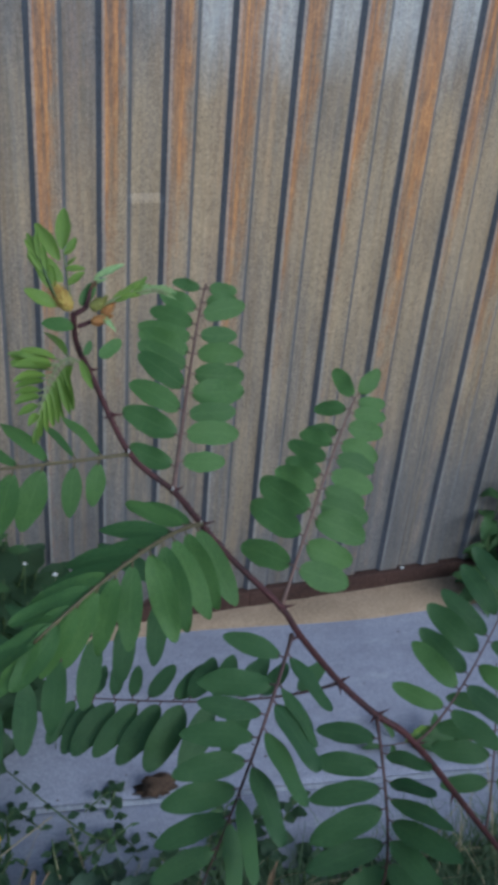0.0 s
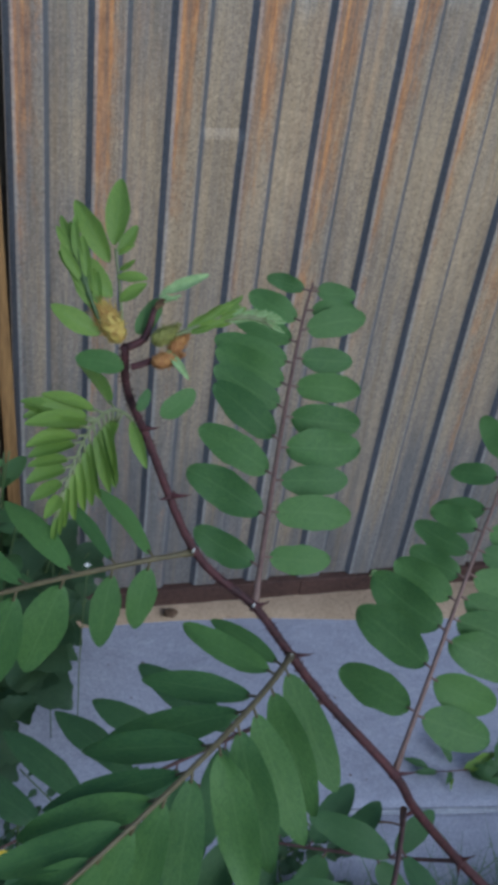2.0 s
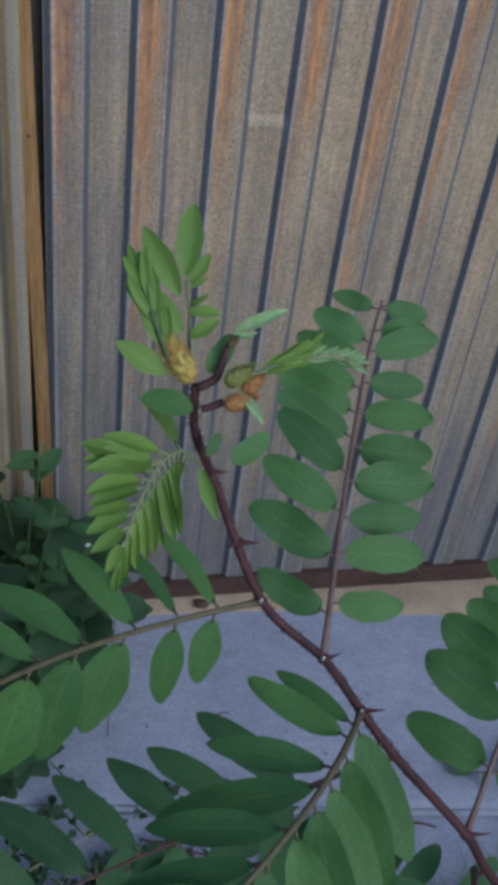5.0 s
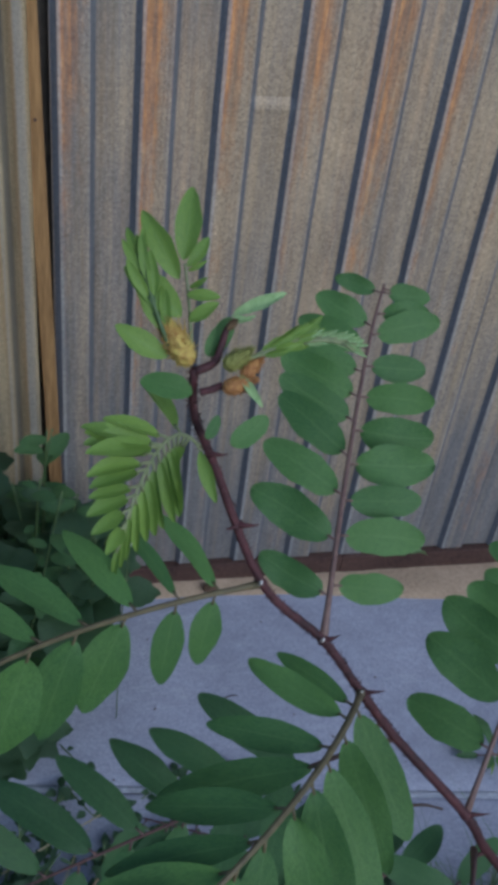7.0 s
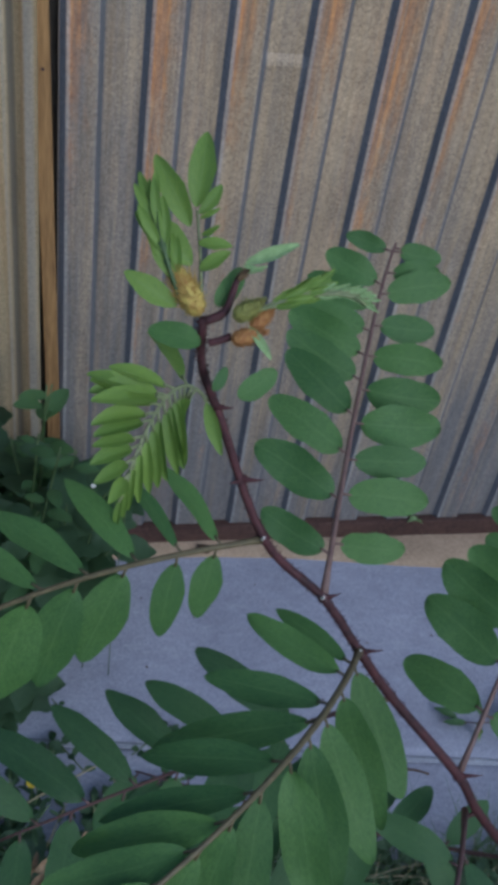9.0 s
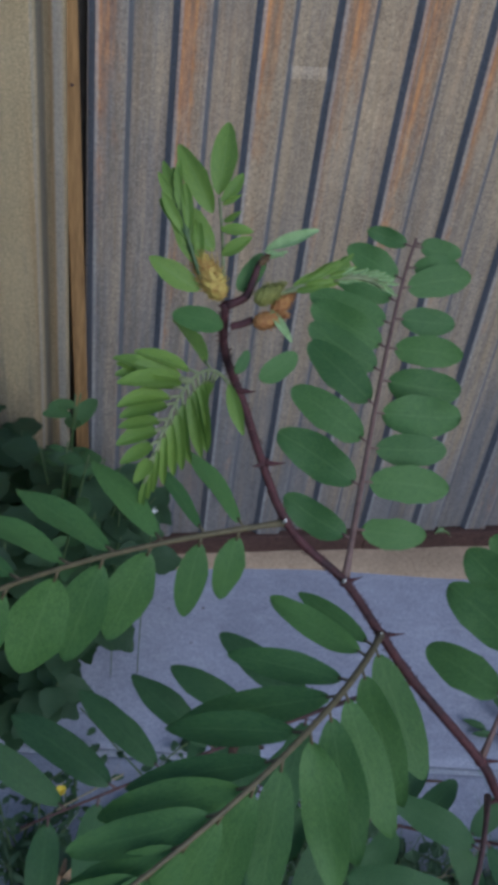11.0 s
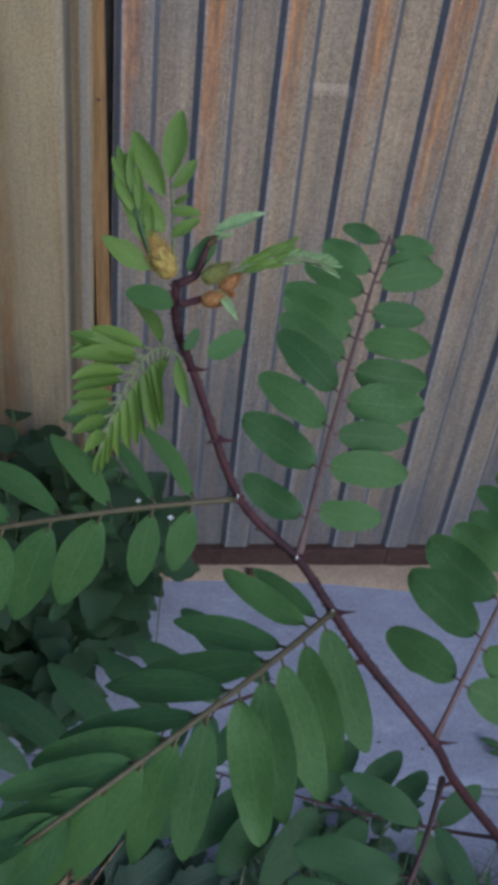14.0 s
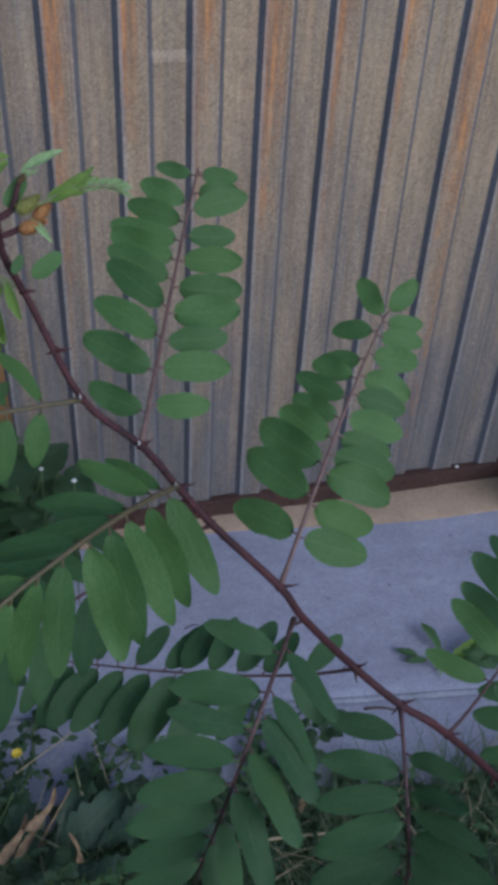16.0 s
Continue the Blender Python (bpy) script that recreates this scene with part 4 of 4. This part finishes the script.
# ---- weeds ----
WEED_BLADES = [blade_mesh("leaf", WEED, lobed(0.75 + 0.08 * k), 0.15, 0.25, 12, 1.0, seed=40 + k) for k in range(3)]
POINTED_BLADES = [blade_mesh("leaf", WEED, jagged(0.55 + 0.1 * k), 0.15, 0.3, 20, 1.2, seed=46 + k) for k in range(2)]
LIGHT_BLADES = [blade_mesh("leaf", WEED_LIGHT, oval(0.5, 1.7), 0.15, 0.25, 8, 0.6, seed=50 + k) for k in range(3)]
LONG_LIGHT = [blade_mesh("leaf", WEED_LIGHT, oval(0.30, 1.6), 0.25, 0.35, 9, 0.8, seed=74 + k) for k in range(2)]


def weed(name, base, top, leaves, size, blades, label, category, group, seed, spread=0.05, shoots=3):
    rnd = random.Random(seed)
    base, top = V(*base), V(*top)
    t = thing(name, base, label, category, group)
    for k in range(shoots):
        end = top + V(rnd.gauss(0, spread), rnd.gauss(0, spread), -abs(rnd.gauss(0, spread * 1.5)))
        mid = (base + end) * 0.5 + V(rnd.gauss(0, spread * 0.5), rnd.gauss(0, spread * 0.5), 0)
        pts = glide([base, mid, end], 6)
        bm = bmesh.new()
        tube(bm, pts, [0.003 - 0.0017 * i / (len(pts) - 1) for i in range(len(pts))], 6)
        part("stalk", bm, WEED_STALK, t)
        each = leaves // shoots
        for i in range(each):
            s = 0.12 + 0.88 * (i + rnd.random() * 0.6) / each
            f = min(s, 0.999) * (len(pts) - 1)
            p = pts[int(f)].lerp(pts[int(f) + 1], f - int(f))
            ang = i * 2.4 + rnd.uniform(-0.5, 0.5)
            lift = rnd.uniform(-0.25, 0.55)
            d = V(math.cos(ang), math.sin(ang), lift)
            set_blade(rnd.choice(blades), "leaf", t, p + d * 0.004, d, V(-d.x * 0.4, -d.y * 0.4 - 0.3, 1.0), size * rnd.uniform(0.65, 1.15) * (1.1 - 0.4 * s))
    return t


# the four tallest stand out of view, added to shade the wall's lower left
for k, (bx, by, tx, ty, tz, n) in enumerate(((-0.46, -0.20, -0.40, -0.33, 0.50, 36), (-0.55, -0.16, -0.52, -0.28, 0.42, 36), (-0.50, -0.34, -0.42, -0.44, 0.30, 33),
                                            (-0.66, -0.22, -0.66, -0.33, 0.48, 36), (-0.62, -0.40, -0.57, -0.50, 0.30, 30), (-0.40, -0.14, -0.34, -0.24, 0.26, 30), (-0.42, -0.25, -0.35, -0.36, 0.36, 30), (-0.50, -0.26, -0.46, -0.36, 0.46, 36), (-0.58, -0.28, -0.55, -0.40, 0.50, 36), (-0.80, -0.30, -0.80, -0.42, 0.85, 60), (-0.95, -0.20, -0.95, -0.30, 1.05, 66), (-0.80, -0.50, -0.78, -0.62, 0.75, 54), (-1.0, -0.45, -0.98, -0.55, 1.0, 60))):
    weed("weed_bush", (bx, by, -0.062), (tx, ty, tz), int(n * 1.5), 0.092, WEED_BLADES + POINTED_BLADES, "dark green weed with lobed leaves beside the wall", "weed", "weeds at the wall", 60 + k)
weed("weed_bush", (-0.45, -0.30, -0.062), (-0.36, -0.40, 0.60), 18, 0.055, LIGHT_BLADES, "light green weed shoot above darker weeds", "weed", "weeds at the wall", 70, 0.01, 1)
weed("weed_bush", (-0.42, -0.22, -0.062), (-0.315, -0.32, 0.57), 30, 0.050, LIGHT_BLADES, "light green weed shoot above darker weeds", "weed", "weeds at the wall", 71, 0.02, 2)
weed("weed_bush", (-0.42, -0.20, -0.062), (-0.335, -0.31, 0.45), 36, 0.105, WEED_BLADES, "dark green weed with lobed leaves beside the wall", "weed", "weeds at the wall", 72, 0.03)
weed("weed_bush", (-0.45, -0.18, -0.062), (-0.358, -0.28, 0.61), 26, 0.070, LIGHT_BLADES, "light green weed shoot above darker weeds", "weed", "weeds at the wall", 73, 0.02, 2)
weed("weed_bush", (-0.40, -0.16, -0.062), (-0.295, -0.24, 0.40), 33, 0.105, WEED_BLADES, "dark green weed with lobed leaves beside the wall", "weed", "weeds at the wall", 74, 0.03)
weed("weed_bush", (-0.38, -0.12, -0.062), (-0.29, -0.17, 0.24), 30, 0.100, WEED_BLADES, "dark green weed with lobed leaves beside the wall", "weed", "weeds at the wall", 75, 0.03)
weed("weed_bush", (-0.50, -0.10, -0.062), (-0.47, -0.10, 0.40), 36, 0.095, WEED_BLADES, "dark green weed with lobed leaves beside the wall", "weed", "weeds at the wall", 76, 0.03)
weed("weed_bush", (-0.44, -0.08, -0.062), (-0.41, -0.09, 0.36), 33, 0.090, WEED_BLADES + POINTED_BLADES, "dark green weed with lobed leaves beside the wall", "weed", "weeds at the wall", 77, 0.03)
for k, (bx, by) in enumerate(((0.22, -0.84), (0.34, -0.86), (0.45, -0.88), (0.30, -0.92))):
    weed("low_weed", (bx, by, -0.085), (bx + 0.02, by, 0.05), 36, 0.040, LONG_LIGHT, "light green weed among the grass", "weed", "low weeds", 140 + k, 0.04)
DROOPING = [blade_mesh("leaf", WEED_LIGHT, jagged(0.44 + 0.1 * k), 0.45, 0.7, 20, 2.0, seed=54 + k) for k in range(3)]
for k, (bx, by, tz) in enumerate(((0.88, -0.06, 0.34), (0.97, -0.05, 0.52), (0.85, -0.10, 0.10), (1.02, -0.12, 0.36))):
    weed("climbing_weed", (bx, by, -0.062), (bx, by - 0.02, tz), 36, 0.085, DROOPING if k != 3 else WEED_BLADES, "green weed with drooping leaves climbing the corrugated wall", "weed", "weeds at the wall", 80 + k, 0.04)
    bm = bmesh.new()
    way = [V(bx, by - 0.03, 0.02), V(bx - 0.03, by - 0.05, tz * 0.5), V(bx + 0.01, by - 0.06, tz * 0.9), V(bx - 0.045, by - 0.05, tz + 0.05)]
    tube(bm, glide(way, 5), [0.0014 - 0.00007 * i for i in range(16)], 6)
    tagged(part("tendril", bm, PALE_STALK), "thin pale tendril winding among the weeds", "tendril")
JAGGED_BLADES = [blade_mesh("leaf", WEED, jagged(0.62 + 0.1 * k), 0.12, 0.3, 26, 1.2, seed=80 + k) for k in range(3)]
LONG_BLADES = [blade_mesh("leaf", WEED, oval(0.30, 1.6), 0.25, 0.35, 9, 0.8, seed=70 + k) for k in range(2)]
rnd = random.Random(9)
for k in range(42):
    x, y, z = rnd.uniform(-0.50, 0.75), rnd.uniform(-0.92, -0.66), rnd.uniform(0.0, 0.10)
    if k < 9:
        x, y, z = rnd.uniform(-0.52, -0.14), rnd.uniform(-0.68, -0.46), rnd.uniform(-0.02, 0.05)
    elif k < 17:
        x, y, z = rnd.uniform(-0.50, -0.20), rnd.uniform(-0.86, -0.66), rnd.uniform(0.05, 0.15)
    elif k > 29:
        x, y, z = -0.42 + (k - 30) * 0.075 + rnd.uniform(-0.03, 0.03), rnd.uniform(-0.82, -0.68), rnd.uniform(0.02, 0.10)
    if x > 0.15 and k > 8:
        y -= 0.10
    foot = -0.085 if y < -0.71 else -0.066
    weed("low_weed", (x, y, foot), (x + rnd.uniform(-0.05, 0.05), y + rnd.uniform(-0.05, 0.05), z), 42, 0.026 if k < 11 else 0.040 if k > 29 else 0.036,
         JAGGED_BLADES if k > 29 or k < 9 else (LONG_LIGHT, JAGGED_BLADES, LONG_BLADES)[k % 3], "low green weed at the edge of the slabs", "weed", "low weeds", 90 + k, 0.075 if k < 9 else 0.045)

rnd = random.Random(31)
for k in range(11):
    x, y = rnd.uniform(-0.40, 0.02), rnd.uniform(-0.71, -0.56)
    weed("low_weed", (x, y, -0.066), (x + rnd.uniform(-0.05, 0.05), y + rnd.uniform(-0.03, 0.05), rnd.uniform(-0.03, 0.02)), 27, 0.034, (JAGGED_BLADES, LONG_BLADES, LONG_LIGHT)[k % 3],
         "low straggling weed on the edge of the slab", "weed", "low weeds", 160 + k, 0.06)


def grass(name, count, tall, material, label, seed):
    rnd = random.Random(seed)
    bm = bmesh.new()
    uv = bm.loops.layers.uv.new("UVMap")
    for i in range(count):
        x = rnd.uniform(-1.1, 1.2)
        y = -0.715 - abs(rnd.gauss(0, 0.24))
        h = rnd.uniform(0.25, 1.0) * tall
        ang, lean, w = rnd.uniform(0, 6.28), rnd.uniform(0.2, 1.1), rnd.uniform(0.001, 0.0026)
        d = V(math.cos(ang), math.sin(ang), 0)
        s = V(-d.y, d.x, 0) * w
        p = V(x, y, -0.085)
        prev = None
        for k in range(5):
            t = k / 4
            q = p + d * lean * h * t * t + V(0, 0, h * (t - 0.3 * lean * t * t))
            pair = (bm.verts.new(q - s * (1 - t * 0.92)), bm.verts.new(q + s * (1 - t * 0.92)))
            if prev:
                f = bm.faces.new((prev[0], prev[1], pair[1], pair[0]))
                for loop in f.loops:
                    loop[uv].uv = (t, 0.3)
            prev = pair
    tagged(part(name, bm, material), label, "grass", kind="stuff")


grass("grass", 9500, 0.19, GRASS, "green grass in front of the slabs", 5)
grass("dry_grass", 650, 0.21, STRAW, "pale dry grass among the green", 6)


THISTLE = [blade_mesh("leaf", WEED, lambda u: 0.17 * max(0.0, math.sin(math.pi * u ** 0.85)) ** 0.7 * (0.42 + 0.75 * (u * 5.5 % 1.0)) + 0.006, 0.3, 0.5, 33, 1.6, seed=120 + k) for k in range(3)]


def thistle(base, ways, seed):
    """A rosette of long, deeply toothed leaves."""
    rnd = random.Random(seed)
    t = thing("thistle", base, "dark green thistle with long toothed leaves in the grass", "thistle", "low weeds")
    bm = bmesh.new()
    tube(bm, [V(*base), V(*base) + V(0, 0, 0.02)], [0.006, 0.004], 8)
    part("stalk", bm, WEED_STALK, t)
    for ang, lift, length in ways:
        a = radians(ang)
        d = V(math.cos(a), math.sin(a), lift)
        set_blade(rnd.choice(THISTLE), "leaf", t, V(*base) + V(0, 0, 0.012) + d * 0.004, d, V(-d.x * 0.6, -d.y * 0.6, 1.0), length)


thistle((-0.20, -0.80, -0.085), ((100, 0.5, 0.17), (55, 0.45, 0.16), (140, 0.5, 0.18), (10, 0.4, 0.14), (190, 0.4, 0.14), (75, 0.9, 0.13), (250, 0.3, 0.12)), 1)
thistle((-0.06, -0.83, -0.085), ((95, 0.5, 0.16), (40, 0.45, 0.15), (150, 0.55, 0.16), (200, 0.4, 0.12), (0, 0.35, 0.13)), 2)
thistle((-0.42, -0.82, -0.085), ((90, 0.55, 0.16), (35, 0.5, 0.15), (130, 0.5, 0.14), (180, 0.4, 0.12)), 3)
thistle((0.38, -0.90, -0.085), ((90, 0.5, 0.15), (140, 0.5, 0.15), (45, 0.5, 0.14), (190, 0.4, 0.12)), 4)

DOCK_BLADES = [blade_mesh("leaf", DOCK, lambda u, k=k: oval(0.30 + 0.05 * k, 1.7)(u) * (0.72 + 0.42 * (u * 6.5 % 1.0)), 0.22, 0.35, 40, 1.5, seed=130 + k) for k in range(3)]


def dock(base, rows, seed):
    """A tuft of long, broad leaves with pale midribs."""
    d = thing("dock", base, "grey-green dock with long broad leaves and pale midribs", "weed", "low weeds")
    rnd = random.Random(seed)
    bm = bmesh.new()
    for foot, tip in rows:
        tube(bm, glide([V(*base), V(*base).lerp(V(*foot), 0.6) + V(0, 0, 0.012), V(*foot)], 3), [0.0018] * 7, 6)
    part("stalk", bm, WEED_STALK, d)
    for foot, tip in rows:
        foot, tip = V(*foot), V(*tip)
        set_blade(rnd.choice(DOCK_BLADES), "leaf", d, foot, tip - foot, V(rnd.uniform(-0.3, 0.3), -0.35, 0.9), (tip - foot).length, rnd.uniform(0.9, 1.1))


dock((-0.36, -0.83, -0.085), (((-0.375, -0.770, 0.00), (-0.215, -0.683, 0.065)), ((-0.345, -0.775, 0.01), (-0.290, -0.640, 0.06)), ((-0.40, -0.78, 0.0), (-0.395, -0.64, 0.05)), ((-0.330, -0.80, 0.03), (-0.205, -0.815, 0.05))), 1)
dock((-0.24, -0.83, -0.085), (((-0.285, -0.762, 0.03), (-0.150, -0.722, 0.075)), ((-0.235, -0.775, 0.03), (-0.195, -0.650, 0.04)), ((-0.20, -0.80, 0.03), (-0.070, -0.785, 0.05)), ((-0.215, -0.785, 0.03), (-0.095, -0.700, 0.03))), 2)

# ---- small things on the slabs and the wall's foot ----
def crumpled(name, at, size, material, label, category, seed, flat=0.45):
    bm = bmesh.new()
    bmesh.ops.create_icosphere(bm, subdivisions=3, radius=1.0)
    for v in bm.verts:
        q = v.co.copy()
        k = 1 + 0.75 * noise.noise(q * 2.4 + V(seed, 0, 0)) + 0.55 * noise.noise(q * 5 + V(0, seed, 0))
        v.co = V(at[0] + q.x * k * size, at[1] + q.y * k * size * 0.8, at[2] + max(-0.2, q.z * k) * size * flat)
    tagged(part(name, bm, material), label, category)


def dry_leaf(at, along, face, length, seed):
    """A tan leaf, rolled in as it dried."""
    mesh = blade_mesh("dry_leaf", DRY_LEAF, jagged(0.20), 0.9, 0.8, 16, 2.5, seed=seed)
    mesh.transform(Matrix.LocRotScale(None, None, (length, length, length)))
    ob = new("dry_leaf", mesh)
    x = V(*along).normalized()
    z = (V(*face) - x * x.dot(V(*face))).normalized()
    ob.matrix_world = Matrix.Translation(at) @ Matrix((x, z.cross(x), z)).transposed().to_4x4()
    tagged(ob, "curled dry tan leaf caught among the grass", "dry leaf")


def stick(at, to, radius, material, label):
    bm = bmesh.new()
    a, b = V(*at), V(*to)
    tube(bm, glide([a, (a + b) * 0.5 + V(0.002, 0.003, 0.001), b], 5), [radius * (1 - 0.04 * i) for i in range(11)], 7)
    tagged(part("stick", bm, material), label, "stick")


crumpled("dead_leaf", (-0.085, -0.462, -0.055), 0.030, DEBRIS, "crumpled brown dead leaf on the slab", "dead leaf", 3, 0.6)
crumpled("dead_leaf", (-0.048, -0.036, -0.042), 0.014, DEBRIS, "small dark dead leaf on the mortar", "dead leaf", 5, 0.4)
stick((0.236, -0.552, -0.061), (0.293, -0.566, -0.061), 0.0026, DEBRIS, "short brown twig lying on the slab")
stick((0.02, -0.415, -0.058), (0.075, -0.425, -0.058), 0.001, DEBRIS, "thin dry twig lying on the slab")
stick((-0.06, -0.30, -0.058), (-0.03, -0.295, -0.058), 0.0012, DEBRIS, "thin dry twig lying on the slab")
stick((0.13, -0.75, -0.03), (0.22, -0.765, -0.02), 0.0022, STRAW, "pale dry straw among the grass")
stick((-0.47, -0.60, -0.05), (-0.30, -0.582, 0.08), 0.0018, STRAW, "pale dry straw among the grass")
stick((-0.40, -0.74, -0.05), (-0.36, -0.68, 0.02), 0.0018, STRAW, "pale dry straw among the grass")
stick((0.36, -0.74, -0.04), (0.47, -0.755, -0.03), 0.002, STRAW, "pale dry straw among the grass")
crumpled("white_chip", (0.64, -0.006, 0.003), 0.0042, WHITE, "small white chip at the foot of the wall", "chip", 7, 0.7)
rnd = random.Random(21)
for k in range(26):
    x, y = rnd.uniform(-0.3, 0.6), rnd.uniform(-0.48, -0.12)
    crumpled("crumb", (x, y, -0.058), rnd.uniform(0.0009, 0.0026), DEBRIS, "brown crumb of dirt on the slab", "crumb", 30 + k, 0.3)

# a limp weed that creeps over the slab
creeper = thing("creeping_weed", (0.56, -0.50, -0.06), "limp yellow-green weed creeping over the slab", "weed")
bm = bmesh.new()
tube(bm, glide([V(0.66, -0.52, -0.060), V(0.56, -0.50, -0.045), V(0.47, -0.488, -0.040), V(0.40, -0.478, -0.048), V(0.365, -0.465, -0.054)], 5), [0.0022 - 0.00006 * i for i in range(21)], 7)
part("stalk", bm, STALK_RED, creeper)
SLENDER = [blade_mesh("leaf", WEED_LIGHT, oval(0.30, 1.6), 0.5, 0.5, 9, 1.0, seed=95 + k) for k in range(2)]
BROAD = [blade_mesh("leaf", WEED_LIGHT, jagged(0.46), 0.6, 0.8, 20, 2.2, seed=97 + k) for k in range(2)]
CURLED = blade_mesh("leaf", YOUNG, jagged(0.34), 0.8, 0.9, 16, 2.0, seed=99)
for foot, along, length, blade in (((0.425, -0.462, -0.046), (-0.02, 0.067, 0.025), 0.068, SLENDER[0]), ((0.378, -0.466, -0.050), (-0.045, 0.022, 0.012), 0.048, SLENDER[1]), ((0.392, -0.476, -0.050), (-0.05, 0.0, 0.012), 0.046, SLENDER[0]),
                                   ((0.410, -0.480, -0.048), (-0.005, -0.04, 0.004), 0.034, CURLED), ((0.416, -0.480, -0.046), (-0.02, -0.03, 0.012), 0.038, SLENDER[1]), ((0.440, -0.484, -0.042), (0.06, 0.012, 0.022), 0.075, CURLED),
                                   ((0.450, -0.487, -0.042), (0.05, -0.035, 0.015), 0.075, BROAD[0]), ((0.470, -0.490, -0.041), (0.06, -0.012, 0.02), 0.080, BROAD[1]), ((0.500, -0.492, -0.041), (0.03, 0.05, 0.03), 0.065, BROAD[0]),
                                   ((0.540, -0.497, -0.044), (0.03, -0.05, 0.02), 0.070, BROAD[1])):
    set_blade(blade, "leaf", creeper, V(*foot), V(*along), V(0.1, -0.4, 0.9), length)


def flower(name, base, top, material, size, petals, label, seed):
    """A small flower on a thin stalk."""
    base, top = V(*base), V(*top)
    f = thing(name, base, label, "flower")
    bm = bmesh.new()
    tube(bm, glide([base, (base + top) * 0.5 + V(-0.004, 0.003, 0), top], 4), [0.001] * 9, 6)
    part("stalk", bm, WEED_STALK, f)
    blade = blade_mesh("petal", material, oval(0.7, 2.0), 0.1, 0.3, 6, seed=seed)
    for k in range(petals):
        a = k * 2 * math.pi / petals
        set_blade(blade, "petal", f, top, V(math.cos(a), math.sin(a), 0.5), V(0, 0, 1), size)


flower("yellow_flower", (-0.392, -0.60, -0.0625), (-0.397, -0.587, 0.05), PETAL, 0.010, 9, "small yellow flower on a thin green stalk", 61)
flower("white_flower", (-0.262, -0.320, -0.060), (-0.252, -0.336, 0.411), WHITE, 0.006, 4, "tiny white blossom on a thin weed stalk", 62)
flower("white_flower", (-0.308, -0.300, -0.060), (-0.302, -0.315, 0.427), WHITE, 0.005, 4, "tiny white blossom on a thin weed stalk", 63)
fallen = blade_mesh("fallen_leaf", PALE, jagged(0.5), 0.8, 0.6, 14, 2.0, seed=66)
fallen.transform(Matrix.Scale(0.038, 4))
ob = new("fallen_leaf", fallen)
ob.matrix_world = pose(0.394, -0.014, 0.002, -25, 0, 4)
tagged(ob, "pale yellow-green fallen leaf on the rusty sill", "fallen leaf")
for k, (at, along, face, length) in enumerate((((-0.445, -0.765, 0.035), (0.06, 0.046, 0.03), (0.3, -0.7, 0.7), 0.085), ((-0.395, -0.732, 0.06), (0.062, 0.04, 0.022), (0.6, -0.5, 0.6), 0.078),
                                               ((-0.415, -0.765, 0.03), (0.05, 0.05, 0.035), (-0.3, -0.6, 0.7), 0.070), ((0.045, -0.76, -0.01), (0.4, 0.5, 0.75), (-0.4, -0.7, 0.5), 0.055),
                                               ((-0.32, -0.788, 0.03), (0.1, 0.25, 0.95), (0.6, -0.7, 0.2), 0.055))):
    dry_leaf(at, along, face, length, 90 + k)
stick((-0.46, -0.80, -0.085), (-0.318, -0.685, 0.078), 0.0022, DRY_LEAF, "brown dead stalk leaning among the weeds")
stick((-0.07, -0.80, 0.02), (0.14, -0.832, 0.035), 0.0026, STRAW, "pale dry straw among the grass")
stick((-0.24, -0.70, -0.02), (-0.17, -0.655, 0.03), 0.0014, WEED_STALK, "thin green stalk among the weeds")
